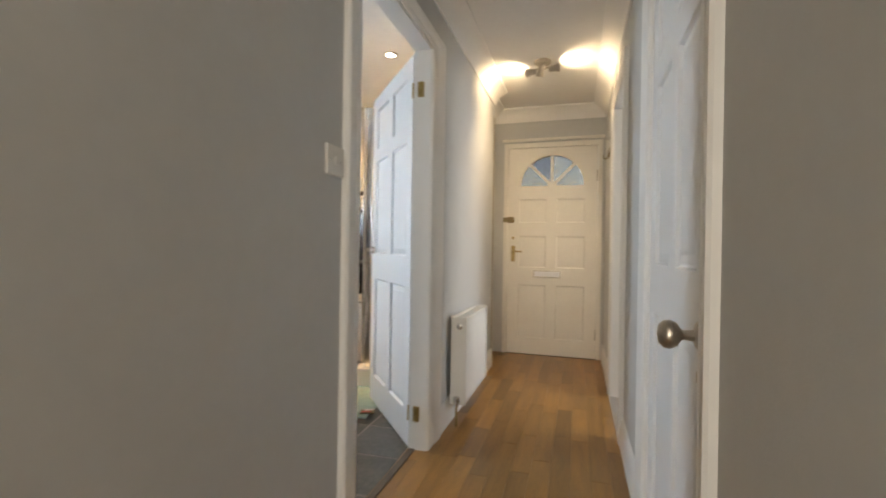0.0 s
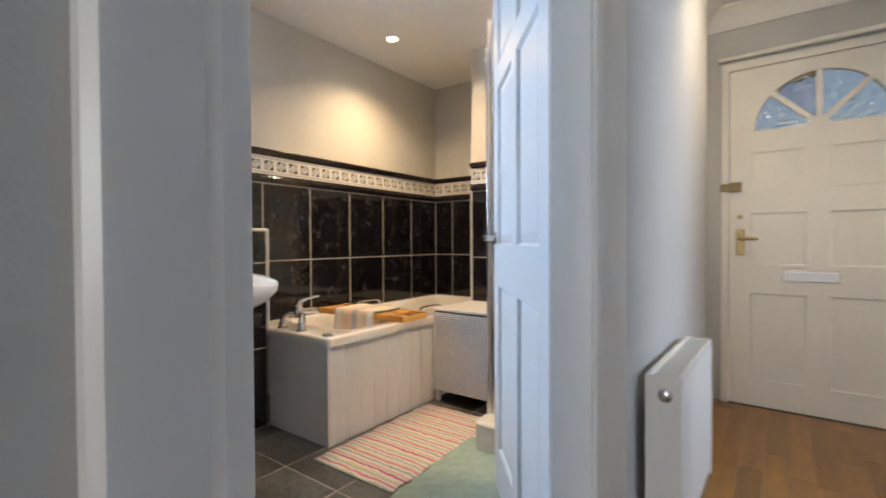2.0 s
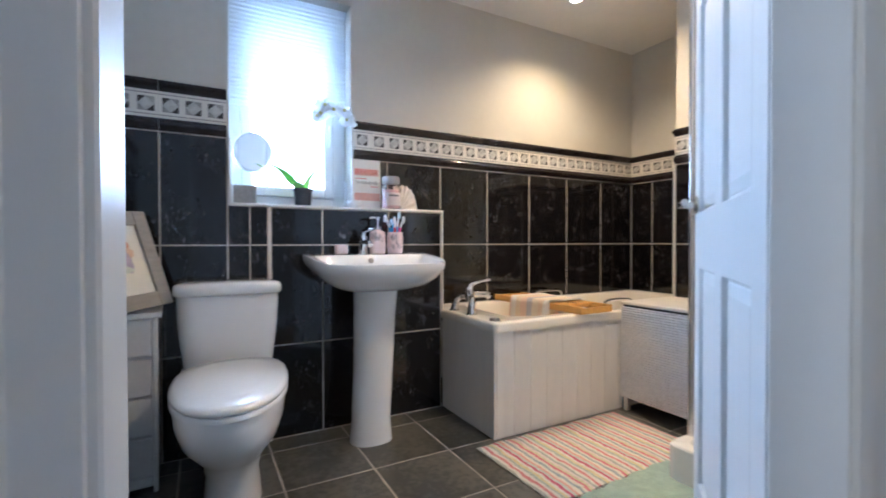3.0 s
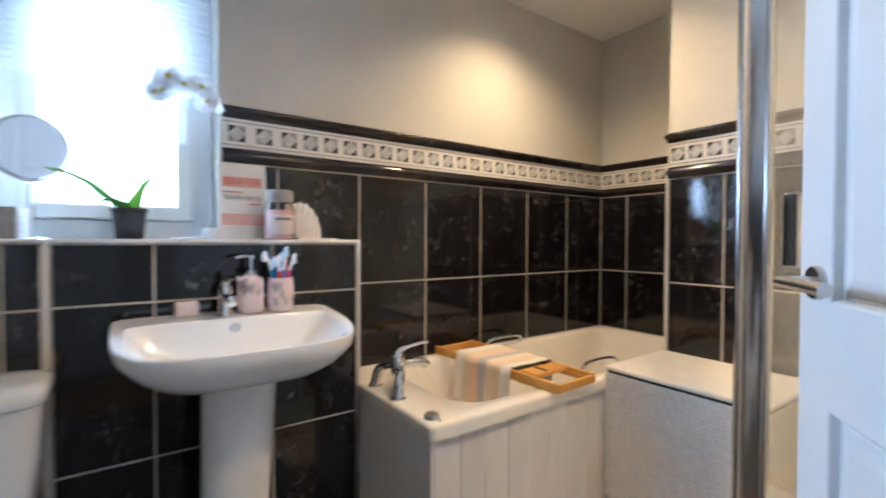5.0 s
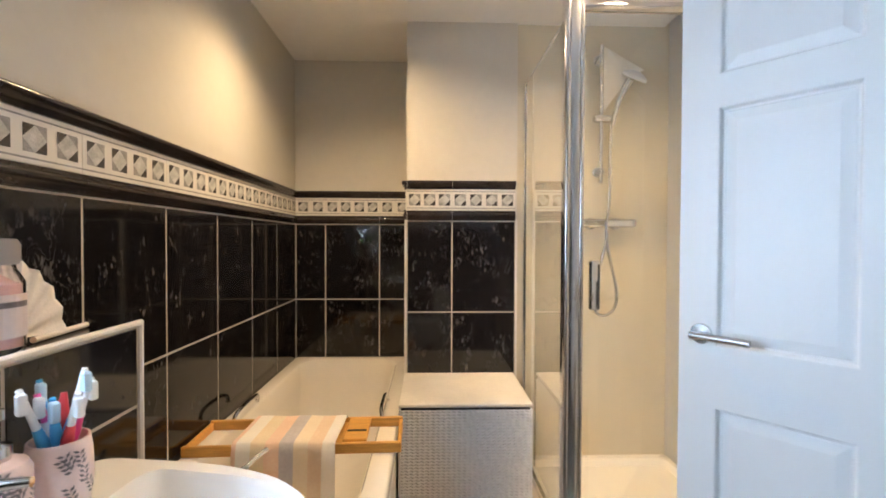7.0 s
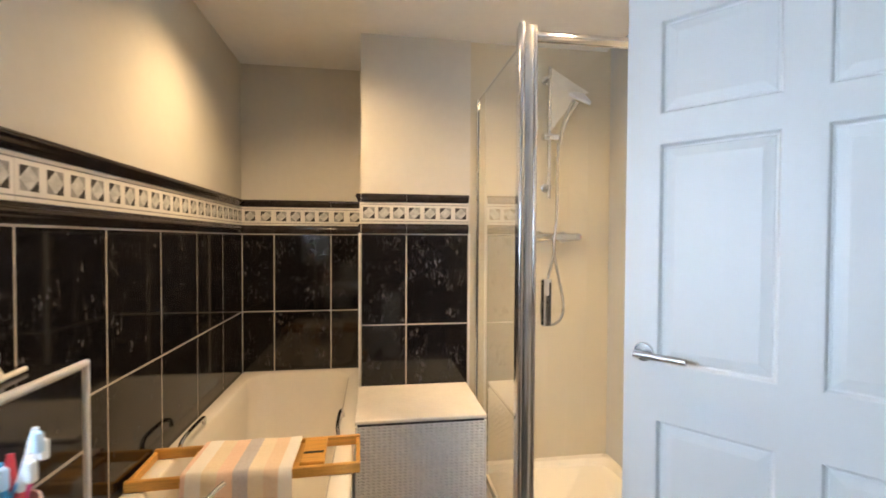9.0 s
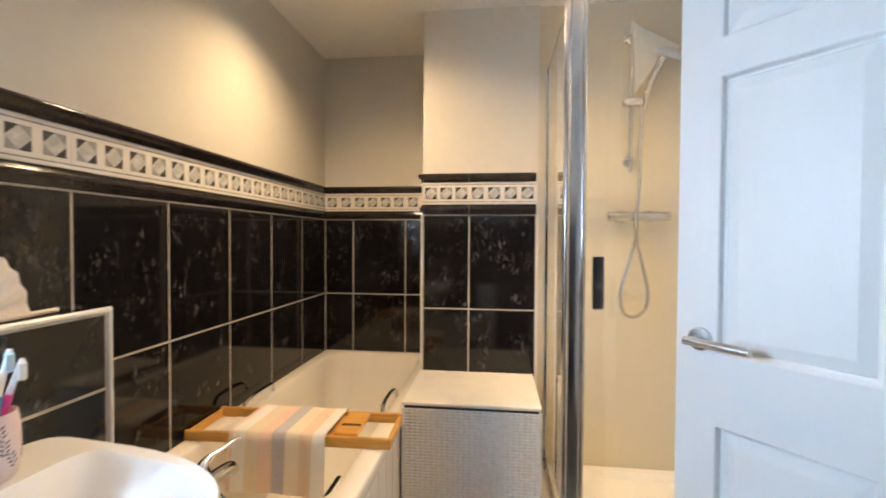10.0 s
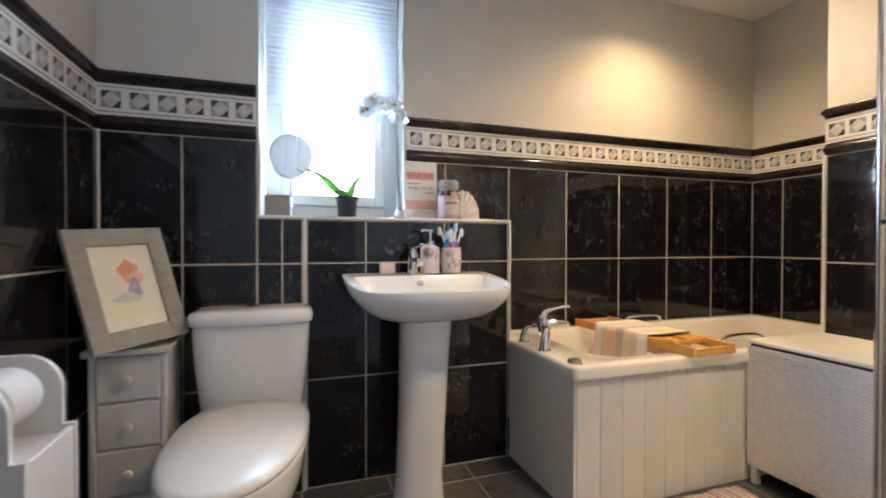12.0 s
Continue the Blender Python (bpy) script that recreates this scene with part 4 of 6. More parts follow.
def shower():
    # tray
    tr = thing("shower_tray", pose(-0.762, 4.062, 0), "raised white shower tray in the corner", "shower tray")
    w, d = 0.79, 0.893
    bm = loft([superoval(w / 2, d / 2, 24, 0.0, 60, w / 2, d / 2), superoval(w / 2, d / 2, 24, 0.135, 60, w / 2, d / 2), superoval(w / 2 - 0.006, d / 2 - 0.006, 22, 0.142, 60, w / 2, d / 2),
               superoval(w / 2 - 0.045, d / 2 - 0.045, 16, 0.142, 60, w / 2, d / 2), superoval(w / 2 - 0.06, d / 2 - 0.06, 12, 0.112, 60, w / 2, d / 2), superoval(0.03, 0.03, 2, 0.104, 60, w / 2, d / 2)])
    part("basin", bm, M_ACRYL, tr, smooth=40)
    en = thing("shower_enclosure", pose(-0.722, 4.222, 0.142), "chrome framed clear glass shower enclosure", "shower enclosure")
    H = 1.905
    bm = loft([superoval(0.030, 0.026, 5, 0, 24), superoval(0.030, 0.026, 5, H, 24)])
    tube([(-0.024, -0.03, 0), (-0.024, -0.03, H)], 0.011, 12, bm)
    tube([(0.028, -0.02, 0), (0.028, -0.02, H)], 0.009, 12, bm)
    part("corner_post", bm, M_POST, en, "polished chrome corner post", smooth=50)
    part("top_rail", loft([[(0.03, 0.018 * math.cos(a) - 0.004, H - 0.03 + 0.02 * math.sin(a)) for a in [k * math.pi / 8 for k in range(16)]],
                           [(0.735, 0.018 * math.cos(a) - 0.004, H - 0.03 + 0.02 * math.sin(a)) for a in [k * math.pi / 8 for k in range(16)]]]), M_CHROME, en, smooth=60)
    part("bottom_rail", box(0.03, 0.735, -0.016, 0.014, 0, 0.03, 0.004), M_CHROME, en)
    part("side_top_rail", box(-0.006, 0.006, 0.026, 0.73, H - 0.042, H - 0.034, 0.001), M_CHROME, en)
    part("side_bottom_rail", box(-0.014, 0.012, 0.026, 0.73, 0, 0.028, 0.003), M_CHROME, en)
    part("wall_profile", box(-0.009, 0.009, 0.712, 0.732, 0.0, H - 0.034, 0.002), M_CHROME, en)
    g = part("side_pane", box(-0.003, 0.003, 0.02, 0.706, 0.028, H - 0.035), M_GLASS, en, "clear glass side panel")
    g.visible_shadow = False
    d = part("door_pane", box(0.034, 0.735, -0.010, -0.004, 0.03, H - 0.045), M_GLASS, en, "clear glass shower door")
    d.visible_shadow = False
    bm = box(0.058, 0.092, -0.034, -0.010, 0.855, 1.022, 0.004)
    part("door_handle", bm, M_CHROME, d, "chrome pull handle")
    part("grip", box(0.082, 0.087, -0.038, -0.032, 0.87, 1.01, 0.001), M_RUBBER_SHADE, d)
    # mixer and riser rail
    sh = thing("shower_set", pose(-0.315, 4.955, 0), "chrome thermostatic shower with a riser rail and hand shower", "shower")
    part("riser_rail", tube([(-0.045, -0.055, 1.515), (-0.045, -0.055, 2.19)], 0.0095, 14), M_CHROME, sh, smooth=60)
    for z in (1.575, 2.135):
        part("bracket", lathe([(0.024, 0), (0.024, 0.008), (0.014, 0.014), (0.013, 0.052), (0.017, 0.06), (0.0, 0.07)], 18, m=pose(-0.045, 0, z, 90)), M_CHROME, sh, smooth=40)
    part("slider", box(-0.085, 0.02, -0.078, -0.036, 1.812, 1.846, 0.010, seg=2), M_CHROME, sh, smooth=40)
    hd = part("hand_shower", tube(curve([(0.004, -0.075, 1.79), (0.018, -0.085, 1.88), (0.042, -0.10, 1.95), (0.066, -0.125, 2.00)], 6), 0.012, 12, taper=[0.009 + 0.0006 * k for k in range(19)]), M_CHROME, sh, smooth=60)
    part("shower_head", lathe([(0.0, 0.030), (0.020, 0.028), (0.054, 0.014), (0.061, 0.002), (0.058, -0.006), (0.0, -0.008)], 28, m=pose(0.078, -0.140, 2.005, 25, 22, 0)), M_SATIN, hd, smooth=50)
    bar = part("mixer_bar", tube([(-0.125, -0.07, 1.318), (-0.10, -0.07, 1.318), (0.075, -0.07, 1.318), (0.10, -0.07, 1.318)], 0.02, 20, taper=[0.016, 0.021, 0.021, 0.018]), M_CHROME, sh, smooth=50)
    for x in (-0.125, 0.10):
        part("control", tube([(x, -0.07, 1.318), (x + math.copysign(0.012, x), -0.07, 1.318), (x + math.copysign(0.022, x), -0.07, 1.318)], 0.021, 20, taper=[0.022, 0.022, 0.018]), M_CHROME, bar, smooth=40)
    part("hot_mark", box(0.1155, 0.1185, -0.093, -0.089, 1.312, 1.324, 0.001), M_RED, bar, "red temperature mark")
    for x in (-0.075, 0.055):
        part("wall_outlet", lathe([(0.031, 0), (0.030, 0.006), (0.014, 0.012), (0.014, 0.06)], 20, m=pose(x, 0, 1.318, 90)), M_CHROME, bar, smooth=40)
    hose = curve([(-0.02, -0.07, 1.30), (-0.02, -0.075, 1.24), (-0.055, -0.075, 1.10), (-0.085, -0.075, 0.98), (-0.075, -0.075, 0.89), (-0.03, -0.075, 0.865), (0.02, -0.075, 0.90),
                  (0.03, -0.078, 0.98), (0.0, -0.08, 1.12), (-0.03, -0.092, 1.26), (-0.02, -0.10, 1.42), (-0.012, -0.085, 1.62), (-0.006, -0.078, 1.80)], 8)
    part("hose", tube(hose, 0.0075, 10), M_STEEL, sh, "ribbed metal hose", smooth=60)

    # cloth hung over the rail's top, drawn out to the hand shower
    wc = thing("wash_cloth", pose(-0.355, 4.885, 2.175), "white wash cloth hanging from the shower riser rail", "cloth")
    rings = []
    n = 18
    for face in (0.0, 0.005):
        rows = []
        for i in range(n + 1):
            u = i / n
            row = []
            for j in range(13):
                v = j / 12
                x = u * (0.165 * v + 0.004)
                z = -u * (0.31 * (1 - v) ** 1.3 + 0.135 * v)
                y = -u * v * 0.055 + 0.007 * u * math.sin(9 * v + 2 * u) - face
                row.append((x, y, z))
            rows.append(row)
        rings.append(rows)
    part("cloth", loft([a0 + b0[::-1] for a0, b0 in zip(*rings)]), M_CLOTH, wc, smooth=60)


shower()


def hamper():
    """White woven laundry hamper with a flat lid; origin at its south-west foot."""
    ob = thing("laundry_hamper", pose(-1.318, 4.502, 0), "white painted woven laundry hamper with a hinged lid", "laundry basket")
    w, d, z0, z1 = 0.530, 0.425, 0.07, 0.548
    part("liner", box(0.008, w - 0.008, 0.008, d - 0.008, z0, z1 - 0.004), M_WICKER, ob)
    for x in (0.004, w - 0.030):
        for y in (0.004, d - 0.030):
            part("leg", box(x, x + 0.026, y, y + 0.026, 0, z0 + 0.01, 0.003), M_WOODW, ob)
    rows = 38
    hz = (z1 - z0) / rows

    def weave(length, cols):
        """One face of twined strands: each strand is a bowed half tube that dips behind every other upright."""
        bm = bmesh.new()
        for r in range(rows):
            zc = z0 + (r + 0.5) * hz
            prev = None
            n = cols * 3
            for i in range(n + 1):
                x = length * i / n
                # bulges between the uprights, with a deep dip at each
                o = (0.0062 if (r + i // 3) % 2 else 0.0042) * (1 if i % 3 else -0.5) + 0.0008 * math.sin(2.1 * r + 0.9 * i)
                rad = hz * 0.49
                ring = [bm.verts.new((x, -o - b, zc + a)) for a, b in ((-rad, -0.003), (-rad * 0.5, 0.0022), (rad * 0.5, 0.0022), (rad, -0.003))]
                if prev:
                    for k in range(3):
                        bm.faces.new((prev[k], ring[k], ring[k + 1], prev[k + 1]))
                prev = ring
        return bm
    tagged(part("woven_front", weave(w, 25), M_WICKER, ob, "woven paper-cord front", smooth=70), kind="stuff")
    tagged(part("woven_side", weave(d, 20), M_WICKER, ob, smooth=70, m=pose(0, d, 0, 0, 0, -90)), kind="stuff")
    tagged(part("woven_side", weave(d, 20), M_WICKER, ob, smooth=70, m=pose(w, 0, 0, 0, 0, 90)), kind="stuff")
    for x in (0, w):
        part("corner_upright", tube([(x, 0.0, z0), (x, 0.0, z1)], 0.006, 8), M_WICKER, ob, smooth=60)
    bm = box(-0.006, w + 0.006, -0.008, d, z1 + 0.010, z1 + 0.026, 0.005, seg=2)
    lid = part("lid", bm, M_LIDW, ob, "flat white lid")
    # black filler: the shade under the lid is put in as colour
    part("lid_gap_shade", box(0.004, w - 0.004, 0.002, d - 0.01, z1 - 0.004, z1 + 0.010), M_RUBBER_SHADE, ob)
    part("lid_knob", lathe([(0.006, 0), (0.005, 0.006), (0, 0.007)], 12, m=pose(w - 0.13, d - 0.02, z1 + 0.026)), M_WOODW, lid, smooth=50)


hamper()


def drawers():
    ob = thing("drawer_tower", pose(-1.790, 2.200, 0, 0, 0, 3), "slim white painted wooden tower of four small drawers", "drawer unit")
    d, w, h = 0.225, 0.198, 0.640
    part("carcass", box(0, d - 0.012, 0.0, w, 0.035, h - 0.02, 0.003), M_WOODW, ob)
    part("top", box(-0.004, d + 0.018, -0.014, w + 0.014, h - 0.02, h, 0.005, seg=2), M_WOODW, ob)
    for y in (0.0, w - 0.016):
        part("stile", box(d - 0.012, d + 0.002, y, y + 0.016, 0.0, h - 0.02, 0.003), M_WOODW, ob)
    part("plinth", box(0.0, d - 0.002, 0.016, w - 0.016, 0.02, 0.055, 0.004), M_WOODW, ob)
    z = 0.06
    hh = (h - 0.02 - 0.06) / 4
    for i in range(4):
        dr = part("drawer", box(d - 0.012, d + 0.001, 0.018, w - 0.018, z + i * hh + 0.004, z + (i + 1) * hh - 0.004, 0.003), M_WOODW, ob)
        part("knob", lathe([(0.006, 0), (0.006, 0.008), (0.013, 0.016), (0.012, 0.024), (0.0, 0.027)], 16, m=pose(d + 0.001, w / 2, z + (i + 0.5) * hh, 0, 90)), M_WOODW, dr, smooth=50)
    # picture leaning in the corner on top
    b, a = Vector((-1.441, 2.262, 0.6445)), Vector((-1.646, 2.450, 0.6445))
    tl = a + Vector((-0.071, -0.090, 0.3405))
    ex = (b - a).normalized()
    ez = (tl - a)
    hgt = ez.length
    ez = (ez - ex * ez.dot(ex)).normalized()
    ey = ez.cross(ex)
    m = Matrix(((ex.x, ey.x, ez.x, a.x), (ex.y, ey.y, ez.y, a.y), (ex.z, ey.z, ez.z, a.z), (0, 0, 0, 1)))
    m = m @ Matrix.Translation(((b - a).length, 0, 0)) @ Matrix.Rotation(radians(3.2), 4, "Y") @ Matrix.Translation((-(b - a).length, 0, 0))
    pic = thing("framed_picture", m, "small watercolour print in a wide taupe frame, leaning", "picture")
    W, Hh, f = (b - a).length, hgt * 0.99, 0.052
    t = 0.018
    for x0, x1, z0, z1 in ((0, f, 0, Hh), (W - f, W, 0, Hh), (f, W - f, 0, f), (f, W - f, Hh - f, Hh)):
        part("frame_side", box(x0, x1, 0, t, z0, z1, 0.002), M_FRAME, pic)
    part("print", box(f, W - f, 0.004, 0.008, f, Hh - f), M_PAPER, pic, "white paper with a soft coloured sketch")
    # the sketch: soft abstract patches
    cx, cz = W / 2 - 0.012, Hh / 2 + 0.012
    cols = [("red", (0.68, 0.32, 0.22)), ("skin", (0.73, 0.52, 0.43)), ("violet", (0.42, 0.38, 0.60)), ("aqua", (0.60, 0.67, 0.66))]
    mats = [material("sketch_" + n, c, 0.7, var=0.15, scale=40) for n, c in cols]
    for i, (dx, dz, rx, rz) in enumerate(((-0.002, 0.032, 0.028, 0.034), (0.016, 0.012, 0.024, 0.018), (0.006, -0.022, 0.018, 0.034), (-0.022, -0.046, 0.042, 0.014))):
        own = bmesh.new()
        own.faces.new([own.verts.new((cx - dx + rx * math.cos(k) * (1 + 0.2 * math.sin(3 * k + i)), 0.0086 + 0.0003 * i, cz + dz + rz * math.sin(k) * (1 + 0.15 * math.cos(4 * k)))) for k in [j * math.pi / 14 for j in range(28)]])
        part("colour_patch", own, mats[i], pic)
    gl = part("glazing", box(f - 0.002, W - f + 0.002, 0.0110, 0.0125, f - 0.002, Hh - f + 0.002), M_GLASS, pic, "clear picture glass")
    gl.visible_shadow = False


drawers()


def roll_holder():
    """White cabinet for toilet rolls with rounded cheeks at its open top."""
    ob = thing("toilet_roll_cabinet", pose(-0.965, 2.165, 0), "white wooden toilet roll cabinet with rounded cheeks", "cabinet")
    w, d, h0, h1 = 0.20, 0.175, 0.575, 0.722
    for x in (-w, -0.014):
        pts = [(0.0, 0.0), (d, 0.0), (d, h0), (d - 0.022, h0)] + [(0.0 + (d - 0.022) - 0.07 + 0.07 * math.cos(a), h1 - 0.07 + 0.07 * math.sin(a)) for a in [k * math.pi / 16 for k in range(9)]] + [(0.0, h1)]
        part("side", loft([[(x, p, q) for p, q in pts], [(x + 0.014, p, q) for p, q in pts]]), M_WOODW, ob)
    part("back", box(-w + 0.014, -0.014, 0.0, 0.012, 0.0, h1 - 0.004), M_WOODW, ob)
    part("door", box(-w + 0.015, -0.015, d - 0.014, d - 0.001, 0.02, h0 - 0.004, 0.002), M_WOODW, ob)
    part("shelf", box(-w + 0.014, -0.014, 0.012, d - 0.014, h0 - 0.03, h0 - 0.018), M_WOODW, ob)
    r = thing("toilet_roll", pose(-1.065, 2.25, 0.655), "white toilet roll on the cabinet's holder", "toilet roll")
    part("paper", lathe([(0.022, -0.05), (0.052, -0.05), (0.054, -0.046), (0.054, 0.046), (0.052, 0.05), (0.022, 0.05)], 28, m=pose(0, 0, 0, 0, 90)), M_PAPER, r, smooth=50)
    part("spindle", tube([(-0.086, 0, 0), (0.086, 0, 0)], 0.010, 12), M_WOODW, r, smooth=50)


roll_holder()


def rug(name, m, w, l, t, mat, label):
    ob = thing(name, m, label, "rug")
    nx, ny = 14, 26
    bm = bmesh.new()
    top = [[bm.verts.new((w * (i / nx - .5) + 0.006 * math.sin(j * 1.3 + (0 if i < nx / 2 else 2)) * (1 if i in (0, nx) else 0), l * (j / ny - .5),
                          t + 0.0025 * noise.noise(Vector((i * .5, j * .4, 3))) - (0.5 * t if i in (0, nx) or j in (0, ny) else 0))) for j in range(ny + 1)] for i in range(nx + 1)]
    for i in range(nx):
        for j in range(ny):
            bm.faces.new((top[i][j], top[i + 1][j], top[i + 1][j + 1], top[i][j + 1]))
    edge = [e for e in bm.edges if e.is_boundary]
    ex = bmesh.ops.extrude_edge_only(bm, edges=edge)
    for v in [g for g in ex["geom"] if isinstance(g, bmesh.types.BMVert)]:
        v.co.z = 0.0005
    part("weave", bm, mat, ob, smooth=60)
    return ob


rug("striped_rug", pose(-1.070, 4.000, 0.0005, 0, 0, 0.5), 0.47, 0.84, 0.010, M_MAT, "multicoloured striped rag rug on the slate floor")
rug("bath_mat", pose(-0.630, 3.865, 0.0005, 0, 0, 3), 0.40, 0.66, 0.014, M_TEAL, "pale green bath mat on the slate floor")


def mat_motif():
    """A small dark red and black printed corner motif on the bath mat."""
    # the mat's print, added as a thin raised patch
    ob = thing("mat_print", pose(-0.430, 3.610, 0.016, 0, 0, 20), "small red, pink and black print of the bath mat, as a raised patch", "cloth")
    part("cloth", rug_cloth(0.085, 0.06), M_DARKB, ob, smooth=60)
    part("red_print", box(-0.035, 0.02, -0.022, -0.004, 0.0085, 0.0095), M_RED, ob)
    part("pink_print", box(-0.02, 0.036, 0.004, 0.022, 0.0085, 0.0095), M_PINK, ob)


def rug_cloth(w, d):
    return box(-w / 2, w / 2, -d / 2, d / 2, 0, 0.008, 0.003, seg=2)


mat_motif()


# ---- window, ledge and what stands on them ----
def window():
    ob = tagged(new("window_1"), "white framed bathroom window with frosted panes", "window", "", "structure")
    x0, x1 = -2.19, -2.125
    y0, y1, z0, z1 = 2.660, 3.249, LEDGE_Z + 0.004, 2.128
    f = 0.066
    bm = box(x0, x1, y0, y0 + f, z0, z1, 0.004)
    box(x0, x1, y1 - f, y1, z0, z1, 0.004, bm=bm)
    box(x0, x1, y0 + f, y1 - f, z0, z0 + f, 0.004, bm=bm)
    box(x0, x1, y0 + f, y1 - f, z1 - f, z1, 0.004, bm=bm)
    part("window_frame", bm, M_WHITEU, ob)
    s = 0.050
    bm = box(x0 + 0.01, x1 + 0.014, y0 + f, y0 + f + s, z0 + f, z1 - f, 0.005)
    box(x0 + 0.01, x1 + 0.014, y1 - f - s, y1 - f, z0 + f, z1 - f, 0.005, bm=bm)
    box(x0 + 0.01, x1 + 0.014, y0 + f + s, y1 - f - s, z0 + f, z0 + f + s, 0.005, bm=bm)
    box(x0 + 0.01, x1 + 0.014, y0 + f + s, y1 - f - s, z1 - f - s, z1 - f, 0.005, bm=bm)
    sash = part("sash", bm, M_WHITEU, ob)
    p = part("pane", box(-2.165, -2.157, y0 + f + s - 0.004, y1 - f - s + 0.004, z0 + f + s - 0.004, z1 - f - s + 0.004), M_FROST, ob, "frosted glass pane")
    p.visible_shadow = False
    part("window_handle", tube(curve([(-2.105, y1 - f - s / 2, 1.50), (-2.085, y1 - f - s / 2, 1.50), (-2.08, y1 - f - s / 2, 1.47), (-2.08, y1 - f - s / 2, 1.39)], 4), 0.007, 8), M_WHITEU, sash, smooth=60)
    # blind
    b = thing("roller_blind", pose(-2.075, 2.954, 2.10), "white pleated fabric blind half drawn over the window", "blind")
    part("roller", tube([(0, -0.285, 0), (0, 0.285, 0)], 0.020, 16), M_BLIND, b, smooth=60)
    rings = []
    for x in (-0.0008, 0.0008):
        for y in (-0.278, 0.278):
            rings.append([(x + 0.020 + (0.0018 if k % 2 else -0.0018), y, -0.54 * k / 50) for k in range(51)])
    bm = loft([rings[0], rings[1], rings[3], rings[2], rings[0]], cap=False, closed=False)
    part("fabric", bm, M_BLIND, b)
    part("hem", box(0.0175, 0.0225, -0.278, 0.278, -0.556, -0.5402, 0.001), M_BLIND, b)


window()
structure("backdrop", box(-6.05, -6.0, -3, 9, -1, 8), glow_material("overcast_brightness", (0.80, 0.90, 1.0), 3.0), "bright overcast sky beyond the window", "backdrop")


def strip(name, a, b, t=0.010, parent=None, label="white plastic tile trim"):
    a, b = Vector(a), Vector(b)
    lo = Vector([min(p, q) - t / 2 for p, q in zip(a, b)])
    hi = Vector([max(p, q) + t / 2 for p, q in zip(a, b)])
    return part(name, box(lo.x, hi.x, lo.y, hi.y, lo.z, hi.z, t * 0.3), M_TRIM, parent, label)


def trims():
    strip("tile_trim", (XL, 2.815, LEDGE_Z), (XL, LEDGE_N, LEDGE_Z), 0.013, wall_ledge)
    strip("tile_trim", (XL, LEDGE_N, 0.49), (XL, LEDGE_N, LEDGE_Z - 0.007), 0.012, wall_ledge)
    strip("tile_trim", (XL + 0.006, 2.815, 0.0), (XL + 0.006, 2.815, LEDGE_Z - 0.007), 0.014, wall_ledge)
    strip("tile_trim", (XB, LEDGE_S, LEDGE_Z), (XB, 2.806, LEDGE_Z), 0.012, wall_boxing)
    strip("tile_trim", (XB, LEDGE_S, LEDGE_Z + 0.007), (XB, LEDGE_S, 1.327), 0.012, wall_boxing)
    strip("tile_trim", (XB, YS + 0.004, 0), (XB, YS + 0.004, 1.327), 0.010, wall_boxing)
    strip("tile_trim", (XW, 3.253, LEDGE_Z), (XW, 3.253, 1.327), 0.012, wall_west)
    strip("tile_trim", (-1.32, YC, 0.5), (-1.32, YC, 1.327), 0.011, wall_column)
    strip("tile_trim", (-0.768, YC, 0.1), (-0.768, YC, 1.327), 0.009, wall_column)


trims()
bm = box(-2.125, XL - 0.008, 2.815, LEDGE_N - 0.006, LEDGE_Z - 0.012, LEDGE_Z, 0.001)
box(-2.125, XB - 0.008, LEDGE_S, 2.815, LEDGE_Z - 0.012, LEDGE_Z, 0.001, bm=bm)
structure("window_sill", bm, M_TILE, "black glazed tile shelf under the window", "window sill")


def words(body, size, mat, parent, m, name="lettering"):
    cu = bpy.data.curves.new(name, "FONT")
    cu.body, cu.size, cu.extrude, cu.align_x, cu.align_y = body, size, 0.0002, "CENTER", "CENTER"
    tmp = bpy.data.objects.new("tmp", cu)
    me = bpy.data.meshes.new_from_object(tmp)
    bpy.data.objects.remove(tmp)
    me.transform(m)
    me.materials.append(mat)
    ob = new(name, me)
    ob.parent = parent
    return ob


def greeting_card():
    ob = thing("wall_plaque", pose(XW + 0.040, 3.322, LEDGE_Z + 0.0005, 0, -6, 0) @ Matrix.Scale(1.06, 4), "white printed plaque with red lettering, leaning on the tiles", "plaque")
    w, h = 0.150, 0.258
    part("board", box(0, 0.008, -w / 2, w / 2, 0, h, 0.001), M_PAPER, ob)
    part("band", box(0.0081, 0.0086, -0.062, 0.062, 0.178, 0.213), M_REDSOFT, ob, "faded red band")
    words("BRAVER", 0.033, M_RED, ob, pose(0.009, 0, 0.1955, 90, 0, 90))
    for y0, y1, z0, z1, mt in ((-0.06, 0.0, 0.160, 0.164, M_RED), (0.02, 0.058, 0.121, 0.125, M_RED), (-0.066, 0.066, 0.052, 0.090, M_REDSOFT)):
        part("printed_bar", box(0.0081, 0.0086, y0, y1, z0, z1), mt, ob)
    script = [(0.0085, -0.056 + 0.112 * k / 60, 0.143 + 0.007 * math.sin(k * 1.05) * (1 + 0.5 * math.sin(k * 0.37))) for k in range(61)]
    part("printed_script", tube(script, 0.0011, 5), M_GREYF, ob)


greeting_card()


M_LIDG = cloth_translucent("frosted_lid_glass", (0.40, 0.38, 0.37), 0.35)


